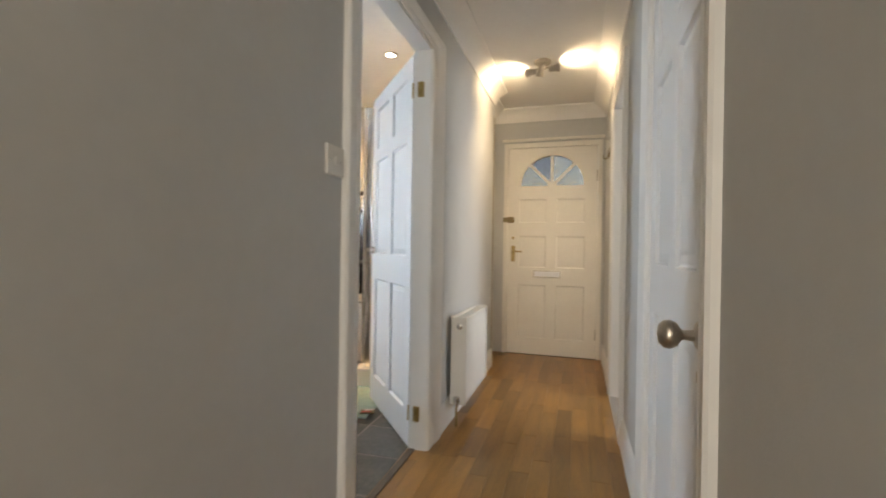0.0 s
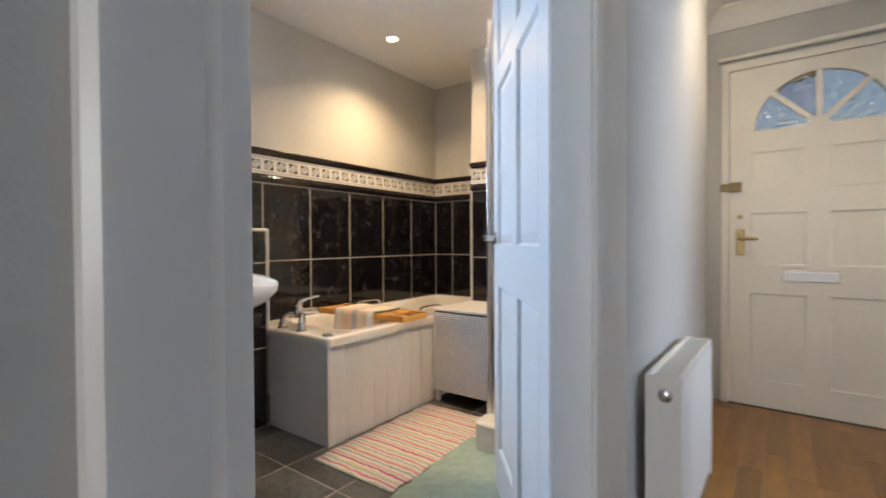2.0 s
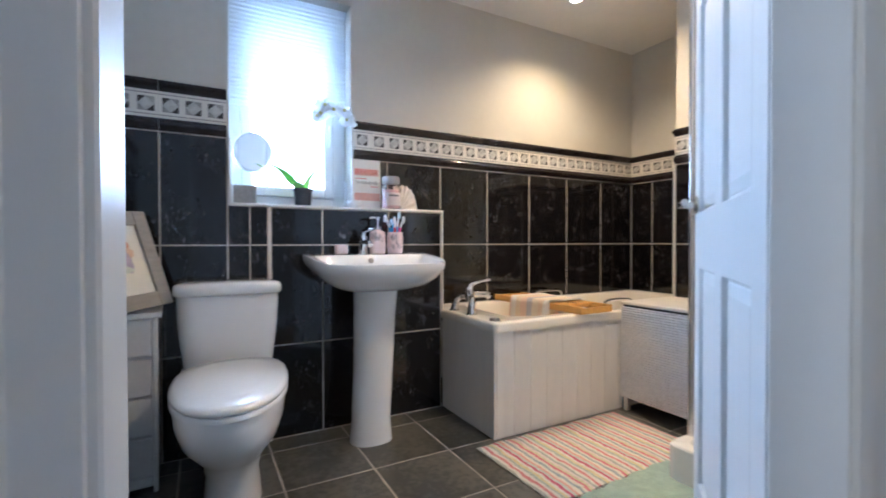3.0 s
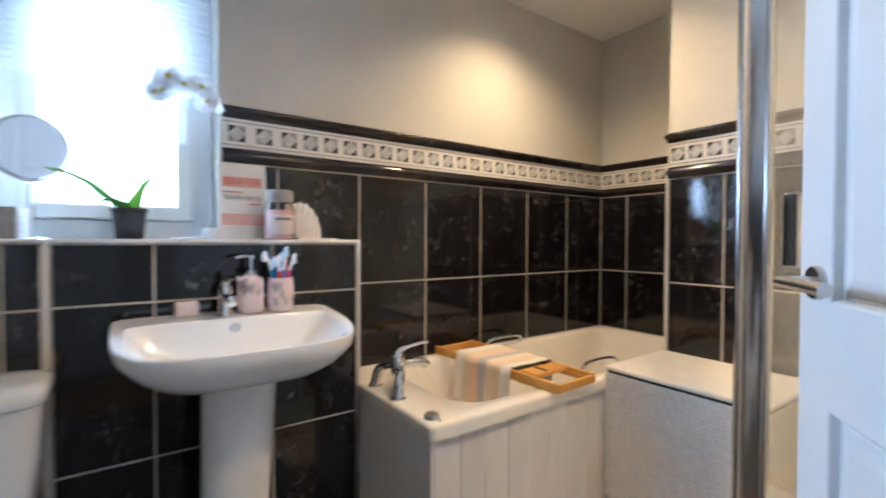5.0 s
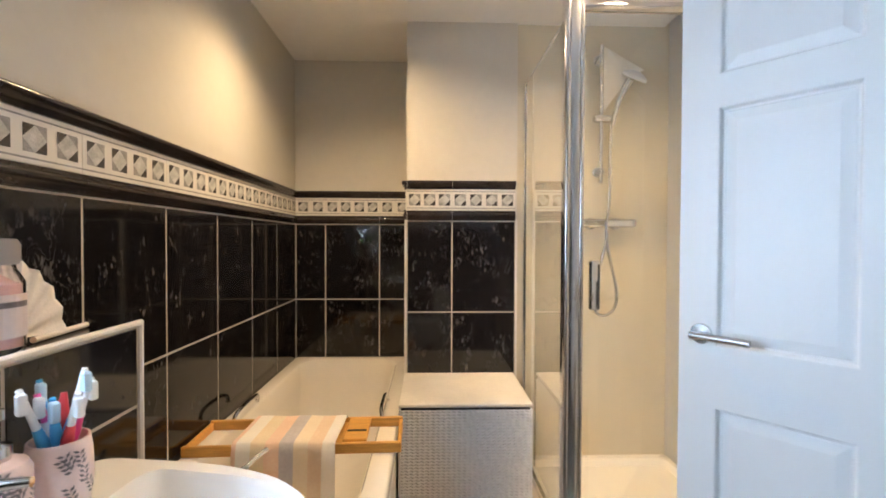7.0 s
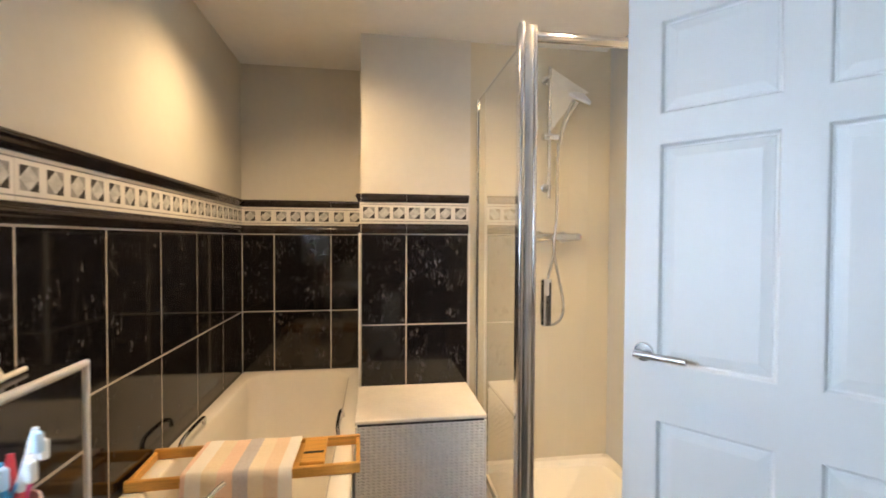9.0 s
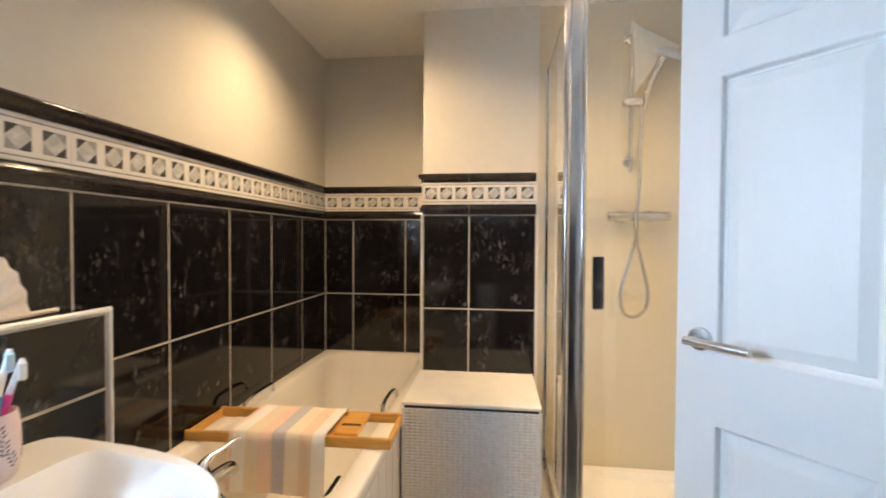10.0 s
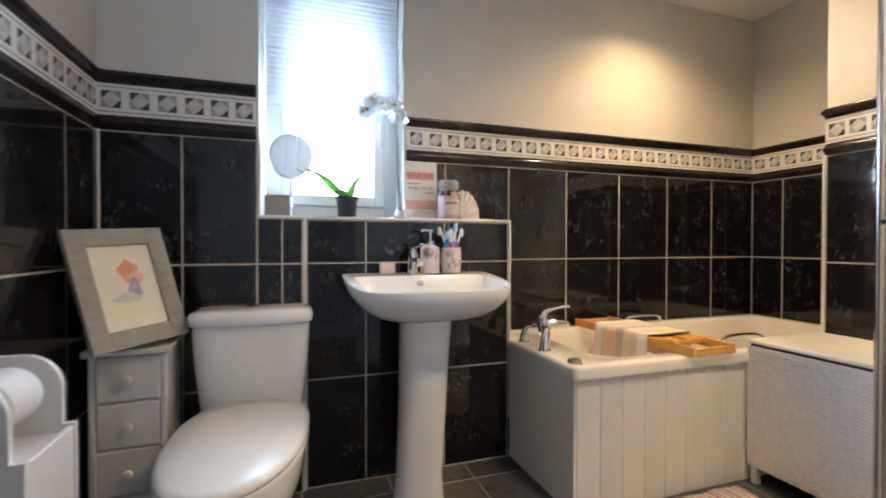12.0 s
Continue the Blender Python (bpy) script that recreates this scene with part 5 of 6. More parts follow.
def candle_jar():
    ob = thing("jar_candle", pose(-1.890, 3.424, LEDGE_Z + 0.0005) @ Matrix.Scale(1.12, 4), "pink wax candle in a glass jar with a glass lid", "candle")
    g = part("jar", lathe([(0.0, 0.0), (0.043, 0.0), (0.046, 0.006), (0.046, 0.098), (0.040, 0.110), (0.036, 0.116), (0.036, 0.122), (0.033, 0.122), (0.033, 0.114), (0.0425, 0.096), (0.0425, 0.008), (0.0, 0.006)], 32), M_JAR, ob, "clear glass jar", smooth=40)
    g.visible_shadow = False
    part("wax", lathe([(0.0, 0.0065), (0.0422, 0.0085), (0.0422, 0.0955), (0.0, 0.094)], 32), M_WAX, ob, "pink wax", smooth=40)
    part("lid", lathe([(0.0, 0.1225), (0.039, 0.1225), (0.041, 0.128), (0.041, 0.150), (0.037, 0.158), (0.0, 0.160)], 32), M_LIDG, ob, "pale frosted glass lid", smooth=40)
    own = bmesh.new()
    a = [radians(-50 + 100 * k / 10) for k in range(11)]
    loft([[(0.0468 * math.cos(k), 0.0468 * math.sin(k), z) for k in a] for z in (0.022, 0.082)], own, cap=False, closed=False)
    lb = part("label", own, material("pale_label", (0.70, 0.61, 0.60), 0.6), ob, "pale pink printed label")
    own = bmesh.new()
    for z0, z1 in ((0.064, 0.072),):
        loft([[(0.0474 * math.cos(k), 0.0474 * math.sin(k), z) for k in a[2:-2]] for z in (z0, z1)], own, cap=False, closed=False)
    part("printed_bar", own, M_GREYF, lb)


candle_jar()


def shell():
    ob = thing("scallop_shell", pose(-1.930, 3.505, LEDGE_Z + 0.0005, 0, -8, -32) @ Matrix.Scale(1.12, 4), "white scallop shell standing on the tiled shelf", "shell")
    n = 41
    rings = []
    for off in (0.0, -0.006):
        for r in (0.06, 0.35, 0.7, 0.92, 1.0):
            row = []
            for k in range(n):
                a = radians(2 + 176 * k / (n - 1))
                rip = 0.0035 * math.cos(k * math.pi * 2 / 4) * r
                rad = 0.078 * r * (1 + (0.022 * math.cos(k * math.pi * 2 / 4) if r == 1 else 0))
                row.append((0.012 + 0.022 * (1 - r * r) + rip + off, rad * math.cos(a) * 0.92, 0.002 + rad * math.sin(a) * 1.60))
            rings.append(row)
    order = rings[:5] + rings[5:][::-1] + [rings[0]]
    part("valve", loft(order, cap=False, closed=False), M_SHELL, ob, smooth=60)
    st = thing("wax_melt_stick", pose(-1.880, 3.560, LEDGE_Z + 0.0065, 0, 0, 8), "thin pale wooden stick lying on the shelf", "stick")
    part("stick", tube([(0, -0.07, 0), (0, 0.075, 0)], 0.0055, 10), M_SHELL, st, smooth=60)


shell()


def tealight():
    ob = thing("tin_candle", pose(-1.885, 3.222, LEDGE_Z + 0.0005), "small round white tin candle", "candle")
    part("tin", lathe([(0.0, 0), (0.036, 0), (0.038, 0.003), (0.038, 0.038), (0.036, 0.041), (0.0, 0.042)], 28), M_SEAT, ob, smooth=40)


tealight()


def vanity_mirror():
    ob = thing("vanity_mirror", pose(-1.985, 2.768, LEDGE_Z + 0.0005), "round chrome-rimmed vanity mirror on a stand on the sill", "mirror")
    part("base", lathe([(0.0, 0), (0.055, 0), (0.056, 0.004), (0.045, 0.010), (0.012, 0.014), (0.0, 0.015)], 28), M_CHROME, ob, smooth=50)
    part("stem", tube([(0, 0, 0.012), (0, 0, 0.16)], 0.006, 12), M_CHROME, ob, smooth=60)
    fork = [(0.0, 0.093 * math.cos(a), 0.262 + 0.093 * math.sin(a)) for a in [math.pi + k * math.pi / 14 for k in range(15)]]
    part("fork", tube(fork, 0.004, 8), M_CHROME, ob, smooth=60)
    m = pose(0, 0, 0.262, 0, 97, 13)
    disc = part("mirror_rim", lathe([(0.083, -0.005), (0.089, -0.004), (0.090, 0.0), (0.089, 0.004), (0.083, 0.005), (0.0, 0.0045), ], 36, m=m), M_CHROME, ob, smooth=50)
    part("mirror_glass", lathe([(0.083, 0.0056), (0.0, 0.0058)], 36, m=m), M_MIRROR, disc, smooth=60)


vanity_mirror()


def block():
    ob = thing("wooden_block", pose(-1.870, 2.722, LEDGE_Z + 0.0005, 0, 0, -6), "square grey wooden tealight block on the sill", "candle holder")
    part("body", box(-0.042, 0.042, -0.046, 0.046, 0, 0.085, 0.003), M_BLOCK, ob)


block()


def orchid():
    ob = thing("orchid", pose(-1.985, 2.995, LEDGE_Z + 0.0005), "white orchid in a small dark pot on the sill", "potted plant")
    part("pot", lathe([(0.0, 0), (0.036, 0), (0.037, 0.004), (0.045, 0.088), (0.049, 0.09), (0.049, 0.101), (0.045, 0.102), (0.043, 0.085), (0.0, 0.082)], 30), M_POT, ob, smooth=40)
    part("soil", lathe([(0.0, 0.083), (0.043, 0.086), (0.0, 0.092)], 20), M_STEM, ob)

    def leaf(pts, w, name="leaf"):
        c = curve(pts, 8)
        n = len(c)
        rings = []
        for i, p in enumerate(c):
            t = i / (n - 1)
            ww = w * (math.sin(math.pi * min(1, t * 0.94 + 0.06)) ** 0.7) + 0.0008
            d = (c[min(i + 1, n - 1)] - c[max(i - 1, 0)]).normalized()
            s = d.cross(Vector((0, 0, 1))).normalized()
            nn = s.cross(d).normalized()
            rings.append([p + s * ww * q + nn * (0.25 * ww * abs(q)) + nn * o for q, o in ((-1, 0), (-0.5, 0.001), (0, 0.0015), (0.5, 0.001), (1, 0), (0, -0.0015))])
        part(name, loft(rings), M_LEAF, ob, smooth=60)
    leaf([(0.0, -0.004, 0.085), (0.03, -0.06, 0.125), (0.05, -0.11, 0.17), (0.06, -0.175, 0.205)], 0.036)
    leaf([(0.0, 0.006, 0.085), (0.02, 0.025, 0.13), (0.03, 0.052, 0.18), (0.035, 0.085, 0.215)], 0.032)
    leaf([(0.0, 0.0, 0.085), (0.03, -0.02, 0.11), (0.055, -0.05, 0.12), (0.075, -0.075, 0.105)], 0.022)
    stem = curve([(0, 0.01, 0.085), (-0.015, 0.035, 0.22), (-0.02, 0.05, 0.36), (-0.02, 0.055, 0.45), (-0.01, 0.085, 0.52), (0.01, 0.14, 0.535), (0.03, 0.20, 0.50), (0.04, 0.235, 0.46)], 8)
    part("stem", tube(stem, 0.0028, 7), M_STEM, ob, smooth=60)
    for i, (k, sc) in enumerate(((27, 0.85), (31, 1.0), (36, 1.05), (41, 1.0), (46, 1.0), (51, 0.9), (56, 0.75))):
        p = stem[min(k, len(stem) - 1)]
        own = bmesh.new()
        base = pose(p.x + 0.022, p.y + 0.008 * math.sin(i * 2), p.z - 0.010 - 0.022 * (i % 2), 26 * math.sin(i * 3), 74 + 10 * math.cos(i), 24 * math.cos(i * 2))
        for j in range(5):
            # two broad petals, three narrow sepals
            a = math.radians((0, 72, 144, 216, 288)[j]) + 0.25 * math.sin(i)
            L, Wd = (0.046 * sc, 0.031 * sc) if j in (1, 4) else (0.044 * sc, 0.017 * sc)
            d, w = Vector((math.cos(a), math.sin(a), 0)), Vector((-math.sin(a), math.cos(a), 0))
            rows = []
            for u in range(7):
                t = u / 6
                wd = Wd * math.sin(math.pi * (0.08 + 0.86 * t)) ** 0.75
                rows.append([base @ (d * L * t + w * wd * v + Vector((0, 0, 0.010 * t * t - 0.006 * v * v + (0.002 if j in (1, 4) else 0)))) for v in (-1, -0.5, 0, 0.5, 1)])
            under = [[q + base.to_3x3() @ Vector((0, 0, -0.0008)) for q in r] for r in rows]
            loft([a0 + b0[::-1] for a0, b0 in zip(rows, under)], own)
        fl = part("flower", own, M_PETAL, ob, "white orchid blossom", smooth=60)
        part("lip", lathe([(0.0, 0.0), (0.007 * sc, 0.004), (0.009 * sc, 0.010), (0.004 * sc, 0.016), (0.0, 0.017)], 10, m=base), M_LIP, fl, "yellow lip", smooth=60)


orchid()
cb = thing("cable", pose(0, 0, 0), "white cable curled on the window sill", "cable")
part("lead", tube(curve([(-2.06, 3.235, 1.21), (-2.05, 3.232, 1.12), (-2.03, 3.20, 1.066), (-1.99, 3.14, 1.058), (-1.96, 3.10, 1.056)], 6), 0.005, 8), M_WHITEU, cb, smooth=60)


# ---- on the basin ----
def leaf_print(parent, r, z, ang, seed, k=5):
    """Grey sprigs printed on a turned pot."""
    rnd = random.Random(seed)
    own = bmesh.new()
    for i in range(k):
        a0, z0, tilt = radians(ang + rnd.uniform(-42, 42)), z + rnd.uniform(-0.032, 0.022), rnd.uniform(-0.7, 0.7)
        for j in range(7):
            # paired leaves along a leaning stem
            side = 1 if j % 2 else -1
            u0, v0 = 0.0035 * j * math.sin(tilt), 0.0035 * j * math.cos(tilt)
            du, dv = 0.010 * math.sin(tilt + 0.9 * side), 0.010 * math.cos(tilt + 0.9 * side)
            q = [(u0, v0), (u0 + 0.5 * du - 0.22 * dv, v0 + 0.5 * dv + 0.22 * du), (u0 + du, v0 + dv), (u0 + 0.5 * du + 0.22 * dv, v0 + 0.5 * dv - 0.22 * du)]
            own.faces.new([own.verts.new((r * math.cos(a0 + u / r), r * math.sin(a0 + u / r), z0 + v)) for u, v in q])
    part("leaf_print", own, M_GREYF, parent)


def soap_dispenser():
    ob = thing("soap_dispenser", pose(-1.757, 3.300, 0.8315), "pale pink soap dispenser with grey leaf print and chrome pump", "soap dispenser")
    b = part("body", lathe([(0.0, 0), (0.036, 0), (0.039, 0.004), (0.039, 0.095), (0.034, 0.106), (0.018, 0.112), (0.018, 0.118), (0, 0.118)], 30), M_PINK, ob, smooth=40)
    leaf_print(b, 0.0395, 0.06, -10, 3, 8)
    part("pump", lathe([(0.019, 0.118), (0.019, 0.130), (0.007, 0.134), (0.006, 0.162), (0.012, 0.164), (0.012, 0.176), (0.0, 0.178)], 20), M_CHROME, ob, "chrome pump", smooth=40)
    part("nozzle", tube(curve([(0.0, 0.0, 0.171), (0.01, -0.025, 0.173), (0.016, -0.045, 0.168)], 4), 0.005, 8), M_CHROME, ob, smooth=60)
    return ob


soap_dispenser()


def tumbler():
    ob = thing("toothbrush_cup", pose(-1.745, 3.387, 0.8315), "pale pink tumbler with grey leaf print", "cup")
    b = part("cup", lathe([(0.0, 0), (0.033, 0), (0.037, 0.005), (0.041, 0.040), (0.040, 0.080), (0.037, 0.104), (0.034, 0.104), (0.036, 0.08), (0.036, 0.04), (0.03, 0.006), (0, 0.006)], 30), M_PINK, ob, smooth=40)
    leaf_print(b, 0.0415, 0.05, -5, 8, 7)
    white, blue, pink, red = (0.80, 0.82, 0.84), (0.06, 0.36, 0.70), (0.72, 0.07, 0.30), (0.62, 0.05, 0.06)
    kinds = [(white, blue, 0.200), (white, pink, 0.182), (red, red, 0.160), (blue, white, 0.186), (pink, white, 0.168), (white, blue, 0.190), (blue, blue, 0.166), (white, red, 0.176)]
    for i, (c, g, L) in enumerate(kinds):
        a = 2 * math.pi * i / len(kinds) + 0.4
        lean = 0.019 if i % 2 else 0.009
        p0 = Vector((-0.012 * math.cos(a), -0.012 * math.sin(a), 0.008))
        p1 = Vector((lean * math.cos(a), lean * math.sin(a), 0.102))
        d = (p1 - p0).normalized()
        tb = thing("toothbrush" if i != 2 else "toothpaste_tube", pose(*(Vector((-1.745, 3.387, 0.8315)) + p0)), "plastic toothbrush standing in the pink tumbler" if i != 2 else "red and white toothpaste tube standing in the tumbler",
                   "toothbrush" if i != 2 else "toothpaste", "toothbrushes in the cup" if i != 2 else "")
        if i == 2:
            part("tube", tube([d * 0.0, d * 0.09, d * L], 0.012, 12, taper=[0.010, 0.014, 0.004]), material("red_tube_plastic", c, 0.3), tb, smooth=60)
            part("cap", tube([d * -0.001, d * 0.012], 0.009, 12), M_SEAT, tb, smooth=40)
        else:
            part("handle", tube([d * 0, d * 0.06, d * 0.11, d * L], 0.006, 10, taper=[0.006, 0.007, 0.0055, 0.004]), material("toothbrush_plastic", c, 0.3), tb, smooth=60)
            part("grip", tube([d * 0.085, d * 0.10, d * 0.125], 0.007, 10, taper=[0.0075, 0.0082, 0.006]), material("toothbrush_grip", g, 0.4), tb, smooth=60)
            q = d * (L - 0.004)
            s = Vector((0.8, -0.6, 0))
            bm = box(-0.007, 0.008, -0.006, 0.006, -0.030, 0.0, 0.0025)
            part("bristles", bm, material("bristles", (0.55, 0.74, 0.88) if i % 3 == 0 else (0.82, 0.84, 0.86), 0.7), tb, m=Matrix.Translation(q + s * 0.006) @ pose(0, 0, 0, 0, 0, -37))


tumbler()
sp = thing("soap_bar", pose(-1.775, 3.128, 0.8315, 0, 0, 5), "square pink soap bar standing on the basin", "soap")
part("bar", box(-0.014, 0.014, -0.030, 0.030, 0, 0.043, 0.006, seg=3), M_PINK, sp, smooth=40)


# ---- hall things ----
def radiator():
    ob = thing("radiator", HALL @ pose(0.048, 1.43, 0.115), "white double panel radiator on the hall wall", "radiator")
    l, h, d = 0.60, 0.495, 0.084
    n = 17
    for x, s in ((0.0, 1), (d, -1)):
        prof = [(x + s * 0.012, 0.0), (x + s * 0.004, 0.003)]
        for i in range(n):
            y = l * (i + 0.5) / n
            prof += [(x + s * 0.004, y - 0.013), (x, y - 0.006), (x, y + 0.006), (x + s * 0.004, y + 0.013)]
        prof += [(x + s * 0.004, l - 0.003), (x + s * 0.012, l)]
        flat = [(x + s * 0.004 if abs(p - x) < 0.004 else p, q) for p, q in prof]
        part("panel", loft([[(p, q, z) for p, q in (flat if k else prof)] for z, k in ((0.0, 1), (0.02, 1), (0.035, 0), (h - 0.035, 0), (h - 0.02, 1), (h, 1))]), M_RADI, ob, smooth=25)
    for i in range(22):
        part("fin", box(0.014, d - 0.016, 0.02 + i * 0.026, 0.022 + i * 0.026, 0.02, h - 0.03), M_RADI, ob)
    tp = part("top_grille", box(-0.002, 0.010, 0, l, h - 0.002, h + 0.006, 0.001), M_RADI, ob)
    bm = box(0.012, d - 0.002, 0, 0.004, h - 0.004, h + 0.004)
    for i in range(24):
        box(0.012, d - 0.006, 0.004 + i * 0.025, 0.013 + i * 0.025, h - 0.010, h - 0.002, bm=bm)
    part("grille", bm, M_RADI, tp)
    part("side_panel", box(-0.003, d + 0.004, -0.004, 0.0, 0.0, h + 0.005, 0.001), M_RADI, ob)
    part("side_panel", box(-0.003, d + 0.004, l, l + 0.004, 0.0, h + 0.005, 0.001), M_RADI, ob)
    part("plug", lathe([(0.018, 0), (0.018, 0.006), (0.012, 0.010), (0, 0.011)], 18, m=pose(d / 2 + 0.006, -0.004, h - 0.045, 90)), M_STEEL, ob, "steel blanking plug", smooth=40)
    v = part("valve", lathe([(0.012, 0), (0.013, 0.02), (0.018, 0.022), (0.018, 0.05), (0.012, 0.055), (0, 0.056)], 16, m=pose(d / 2, -0.03, 0.0)), M_STEEL, ob, smooth=40)
    part("pipe", tube([(d / 2, -0.03, -0.114), (d / 2, -0.03, 0.005)], 0.0075, 10), M_BRASS, ob, "copper pipe", smooth=60)
    part("elbow", tube([(d / 2, -0.03, 0.025), (d / 2, 0.0, 0.025)], 0.009, 10), M_STEEL, v, smooth=60)
    for y in (0.12, l - 0.12):
        part("wall_bracket", box(-0.0235, 0.0, y, y + 0.03, 0.05, h - 0.05), M_RADI, ob)


radiator()


def hall_light():
    p = (0.475, 2.215, ZH)
    ob = thing("ceiling_spotlight", HALL @ pose(*p), "brushed metal ceiling light with three swivelling spot heads, lit", "ceiling light")
    part("base", lathe([(0.0, 0.0), (0.060, 0.0), (0.060, -0.012), (0.052, -0.020), (0.0, -0.021)], 30), M_NICKEL, ob, smooth=40)
    part("hub", lathe([(0.016, -0.02), (0.016, -0.05), (0.022, -0.058), (0.0, -0.07)], 18), M_NICKEL, ob, smooth=40)
    heads = [((-0.085, 0.02, -0.065), (-0.9, 0.45, 0.06), 15), ((0.085, -0.01, -0.062), (0.95, 0.10, 0.14), 18), ((-0.01, -0.05, -0.095), (-0.15, 0.30, -0.94), 32)]
    for (x, y, z), d, power in heads:
        dv = Vector(d).normalized()
        m = Matrix.Translation((x, y, z)) @ dv.to_track_quat("Z", "Y").to_matrix().to_4x4()
        part("arm", tube(curve([(0, 0, -0.055), (x * 0.6, y * 0.6, -0.05), (x, y, z)], 5), 0.005, 8), M_NICKEL, ob, smooth=60)
        h = part("spot_head", lathe([(0.0, -0.045), (0.014, -0.044), (0.019, -0.036), (0.022, 0.0), (0.029, 0.028), (0.031, 0.030), (0.028, 0.030), (0.024, 0.016), (0.0, 0.015)], 24, m=m), M_NICKEL, ob, smooth=40)
        part("lamp", lathe([(0.0, 0.0205), (0.024, 0.0205), (0.018, 0.0245), (0.0, 0.026)], 20, m=m), M_BULB, h, "lit reflector lamp", smooth=50)
        q = HALL @ (Vector(p) + Vector((x, y, z)) + dv * 0.036)
        spot_lamp("spot_beam", q, q + (HALL.to_3x3() @ dv), power, 160 if dv.z > 0 else 126, (1.0, 0.74, 0.44), 0.026, 1.0)


hall_light()


def coat_hook():
    ob = thing("coat_hook", HALL @ pose(HL, 2.80, 1.80), "small dark metal coat hook on the hall wall", "coat hook")
    part("back_plate", box(-0.004, 0.0, -0.009, 0.009, -0.042, 0.050, 0.002), M_DARKB, ob)
    part("hook_arm", tube(curve([(-0.003, 0, 0.03), (-0.010, 0, -0.025), (-0.026, 0, -0.044), (-0.044, 0, -0.036), (-0.050, 0, -0.016)], 6), 0.005, 10), M_DARKB, ob, smooth=60)


coat_hook()


def light_switch():
    ob = thing("light_switch", HALL @ pose(HW, 0.145, 1.268), "white square single light switch on the hall wall", "light switch")
    part("plate", box(0, 0.010, -0.048, 0.048, -0.045, 0.045, 0.002), M_SWITCH, ob)
    part("rocker", box(0.009, 0.014, -0.008, 0.008, -0.013, 0.013, 0.002), M_SWITCH, ob)
    for y in (-0.030, 0.030):
        part("screw", lathe([(0.004, 0), (0.0035, 0.0012), (0, 0.0013)], 12, m=pose(0.009, y, 0, 0, 90)), M_STEEL, ob)


light_switch()


def wall_box():
    ob = thing("door_chime", HALL @ pose(HL, 2.90, 1.88), "small grey and white box on the hall wall", "door chime")
    part("case", box(-0.028, 0, -0.030, 0.030, -0.045, 0.045, 0.004), M_SWITCH, ob)
    part("front", box(-0.031, -0.028, -0.022, 0.022, -0.03, 0.04, 0.001), M_BLOCK, ob)
    b = thing("electrical_socket", HALL @ pose(-0.07, 3.05, 0.62), "white wall socket near the front door", "socket")
    part("plate", box(0, 0.010, -0.07, 0.07, -0.043, 0.043, 0.003), M_SWITCH, b)


wall_box()


# ---- tiles and boards, piece by piece ----
piece_meshes = {}


def tile_mesh(w, h, t=0.005, c=0.0016):
    key = (round(w, 3), round(h, 3), round(t, 4))
    if key not in piece_meshes:
        me = bpy.data.meshes.new("tile")
        a, b = w / 2, h / 2
        v = [(-a, 0, -b), (a, 0, -b), (a, 0, b), (-a, 0, b), (-a, -t + c, -b), (a, -t + c, -b), (a, -t + c, b), (-a, -t + c, b),
             (-a + c, -t, -b + c), (a - c, -t, -b + c), (a - c, -t, b - c), (-a + c, -t, b - c)]
        f = [(8, 9, 10, 11)] + [(i, (i + 1) % 4, 4 + (i + 1) % 4, 4 + i) for i in range(4)] + [(4 + i, 4 + (i + 1) % 4, 8 + (i + 1) % 4, 8 + i) for i in range(4)]
        me.from_pydata(v, [], f)
        piece_meshes[key] = me
    return piece_meshes[key]


def piece(name, me, mat, m, parent):
    if not me.materials:
        me.materials.append(mat)
    ob = new(name, me)
    ob.parent = parent
    ob.matrix_basis = m
    return ob


def border_mesh(w, h, t=0.006):
    """A white border tile with a row of marble squares, each a pale diamond between dark and grey corners."""
    key = ("border", round(w, 3))
    if key in piece_meshes:
        return piece_meshes[key]
    v, f, mi = [], [], []

    def poly(pts, y, k):
        i = len(v)
        v.extend((x, y, z) for x, z in pts)
        f.append(tuple(range(i, i + len(pts))))
        mi.append(k)
    a, b = w / 2, h / 2
    poly([(-a, -b), (a, -b), (a, b), (-a, b)], -t, 0)
    for p, q in (((-a, -b), (a, -b)), ((a, -b), (a, b)), ((a, b), (-a, b)), ((-a, b), (-a, -b))):
        i = len(v)
        v.extend([(p[0], -t, p[1]), (q[0], -t, q[1]), (q[0], 0, q[1]), (p[0], 0, p[1])])
        f.append((i, i + 1, i + 2, i + 3))
        mi.append(0)
    n = max(1, round(w / 0.0825))
    s = 0.0285
    for z in (-0.041, 0.041):
        poly([(-a, z - 0.002), (a, z - 0.002), (a, z + 0.002), (-a, z + 0.002)], -t - 0.0003, 1)
    for i in range(n):
        x = -a + w * (i + 0.5) / n
        corners = [(x - s, -s), (x + s, -s), (x + s, s), (x - s, s)]
        mids = [(x, -s), (x + s, 0), (x, s), (x - s, 0)]
        poly(mids, -t - 0.0008, 3)
        for k in range(4):
            poly([corners[k], mids[k], mids[k - 1]], -t - 0.0006, 2 if k in (1, 3) else 1)
    me = bpy.data.meshes.new("border_tile")
    me.from_pydata(v, [], f)
    for x in (M_BWHITE, M_BGREY, M_BDARK, M_BPALE):
        me.materials.append(x)
    me.polygons.foreach_set("material_index", mi)
    piece_meshes[key] = me
    return me


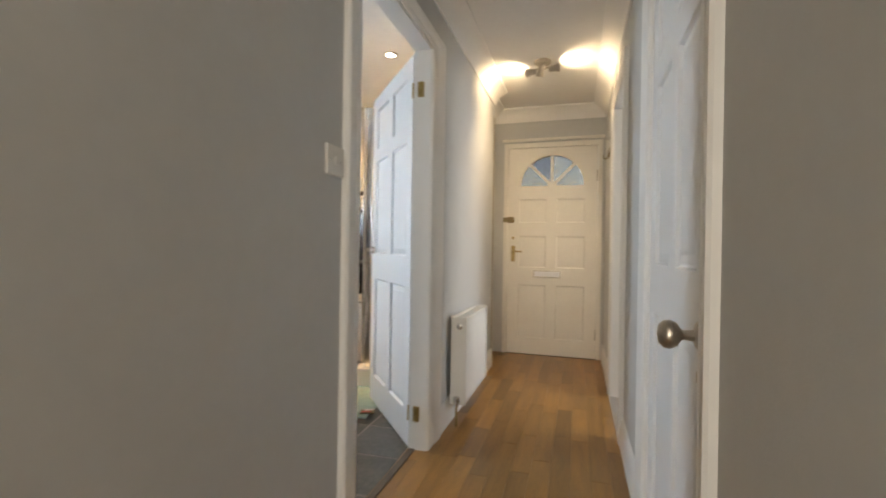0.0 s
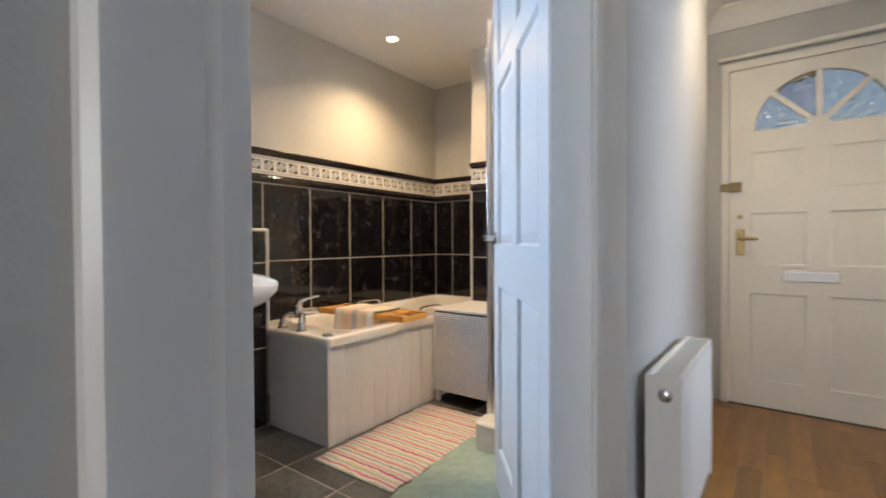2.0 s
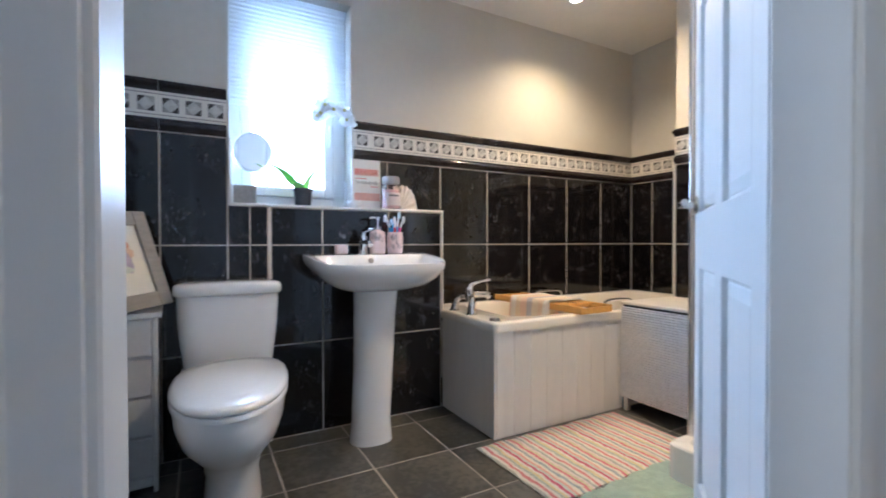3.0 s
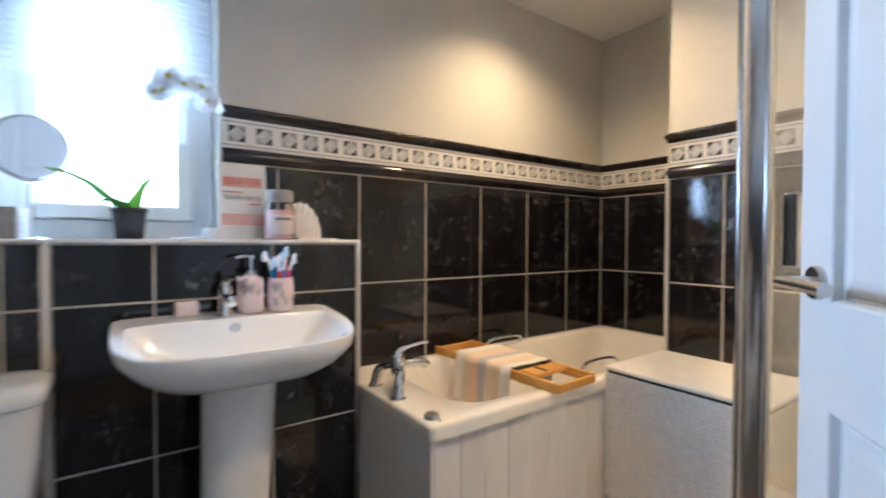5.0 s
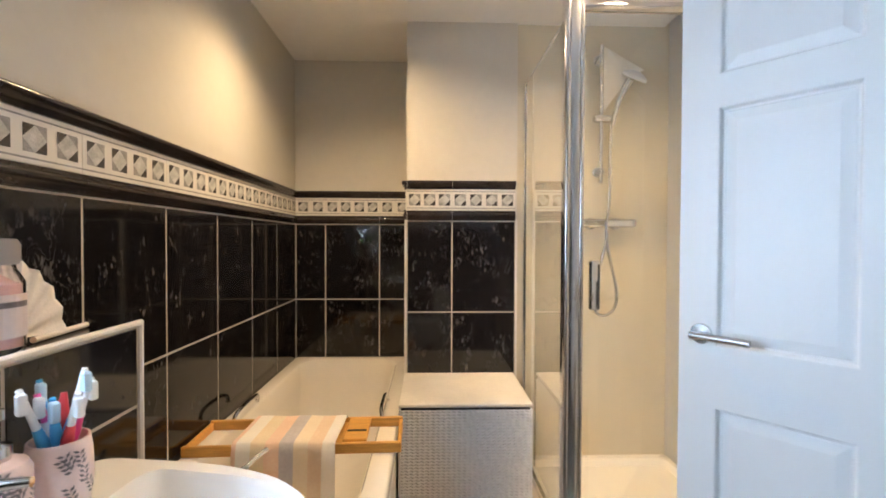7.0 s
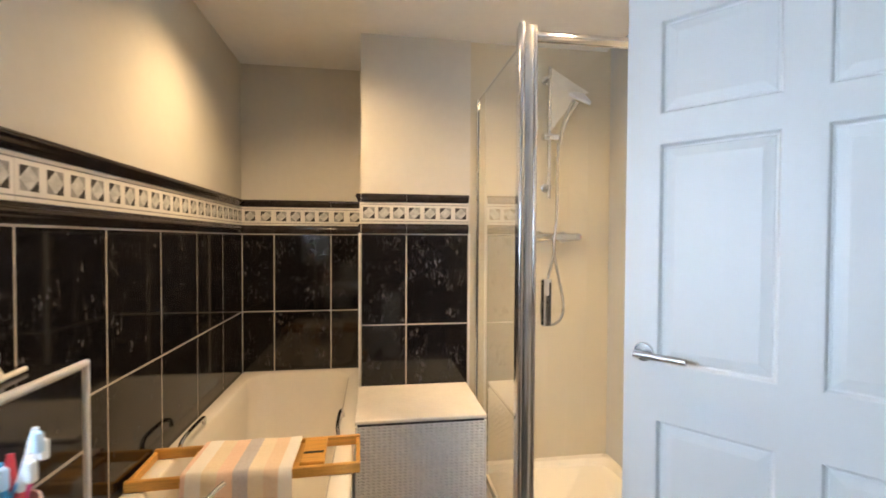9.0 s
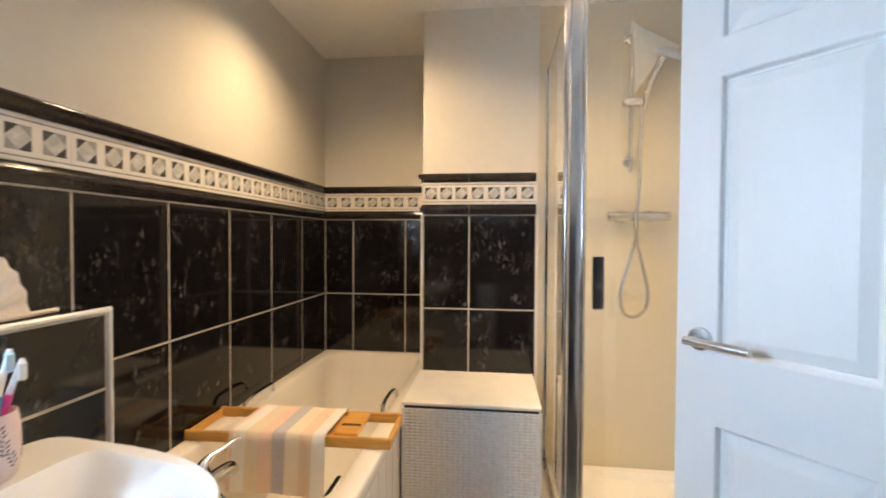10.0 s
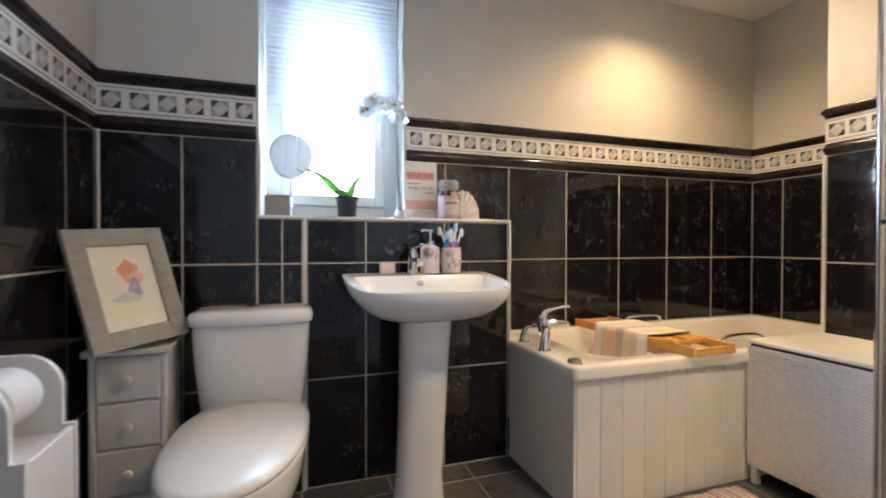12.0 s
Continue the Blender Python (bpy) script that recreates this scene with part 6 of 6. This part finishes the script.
def mould_mesh(kind, w):
    key = (kind, round(w, 3))
    if key not in piece_meshes:
        if kind == "lower":
            prof = [(0.0, -0.024), (-0.006, -0.024), (-0.009, -0.021), (-0.009, -0.012), (-0.016, -0.006), (-0.018, 0.004), (-0.014, 0.013), (-0.008, 0.017), (-0.008, 0.024), (0.0, 0.024)]
        else:
            prof = [(0.0, -0.020), (-0.008, -0.020), (-0.010, -0.010), (-0.014, -0.004), (-0.024, 0.004), (-0.026, 0.012), (-0.022, 0.019), (-0.012, 0.021), (0.0, 0.021)]
        n = len(prof)
        v = [(s * w / 2, y, z) for s in (-1, 1) for y, z in prof]
        f = [(i, (i + 1) % n, n + (i + 1) % n, n + i) for i in range(n)] + [tuple(range(n))[::-1], tuple(range(n, 2 * n))]
        me = bpy.data.meshes.new("moulding")
        me.from_pydata(v, [], f)
        me.polygons.foreach_set("use_smooth", [True] * len(f))
        me.set_sharp_from_angle(angle=radians(50))
        piece_meshes[key] = me
    return piece_meshes[key]


M_BPALE = material("pale_marble_inlay", (0.58, 0.57, 0.55), 0.2, var=0.2, scale=40)


def tile_wall(parent, origin, angle, edges, courses, frieze=True, grout=True):
    """Tiles on a wall plane. origin: point of the tiles' face at u = 0; angle: turn about z so that local -y looks into the room."""
    base = pose(*origin, 0, 0, angle) @ pose(0, G, 0)
    if grout:
        part("grout", box(edges[0], edges[-1], -0.0038, 0.004, courses[0], courses[-1]), M_GROUT, parent, "pale grout between the tiles", m=base)
    j = 0.0058
    for a, b in zip(edges, edges[1:]):
        for c, d in zip(courses, courses[1:]):
            piece("tile", tile_mesh(b - a - j, d - c - j), M_TILE, base @ pose((a + b) / 2, 0, (c + d) / 2), parent)
        if frieze:
            x = (a + b) / 2
            piece("moulding", mould_mesh("lower", b - a - 0.0015), M_DADO, base @ pose(x, 0, 1.354), parent)
            piece("border_tile", border_mesh(b - a - 0.0015, 0.104), M_BWHITE, base @ pose(x, 0, 1.432), parent)
            piece("moulding", mould_mesh("top", b - a - 0.0015), M_DADO, base @ pose(x, 0, 1.506), parent)


# faces looking east: local x runs along +y
tile_wall(wall_west, (XW, 0, 0), 90, [3.262, 3.451, 3.782, 4.113, 4.444, 4.775, 5.106, YN], [0.421, 0.874, 1.327])
tile_wall(wall_boxing, (XB, 0, 0), 90, [YS, 2.405, 2.647], TZ)
tile_wall(wall_boxing, (XB, 0, 0), 90, [2.649, 2.735, 2.808], [0.0, 0.421, 0.874, 1.044], False)
tile_wall(wall_ledge, (XL, 0, 0), 90, [2.824, 3.051, 3.383, 3.682], [0.0, 0.421, 0.874, 1.042], False)
# faces looking south: local x runs along +x
tile_wall(wall_north, (0, YN, 0), 0, [XW, -1.83, -1.505, -1.32], [0.421, 0.874, 1.327])
tile_wall(wall_column, (0, YC, 0), 0, [-1.313, -1.09, -0.774], TZ)
# looking north
tile_wall(wall_south, (0, YS, 0), 180, [0.15, 0.26, 0.592, 0.923, 1.254, 1.588, -XB], TZ)
tile_wall(wall_ledge, (0, LEDGE_N, 0), 180, [-XL + 0.006, -XW], [0.421, 0.874, 1.042], False)
# looking west, and the reveal of the window
tile_wall(wall_column, (-1.32, 0, 0), -90, [-YN, -5.13, -YC - 0.006], [0.421, 0.874, 1.327])

# bathroom floor
T = 0.3345
for i in range(-2, 5):
    for k in range(-4, 8):
        x0, x1 = max(-1.355 + i * T, -1.818), min(-1.355 + (i + 1) * T, -0.046)
        y0, y1 = max(3.137 + k * T, YS), min(3.137 + (k + 1) * T, YN)
        if x1 - x0 > 0.02 and y1 - y0 > 0.02:
            piece("floor_tile", tile_mesh(x1 - x0 - 0.008, y1 - y0 - 0.008, 0.004, 0.0012), M_SLATE, pose((x0 + x1) / 2, (y0 + y1) / 2, -0.004, -90), floor_bathroom)

# hall floor: oak strips in staggered lengths
rnd = random.Random(5)
sw = (HL + 0.075) / 12
for c in range(12):
    y = HS + rnd.uniform(-0.5, 0)
    while y < HN:
        ln = rnd.choice((0.36, 0.42, 0.5, 0.58, 0.66))
        a, b = max(y, HS), min(y + ln, HN + 0.02)
        if b - a > 0.03:
            piece("floor_strip", tile_mesh(sw - 0.0008, b - a - 0.0008, 0.010, 0.0006), M_OAK, HALL @ pose(-0.07 + sw * (c + 0.5), (a + b) / 2, -0.010, -90), floor_hall)
        y += ln
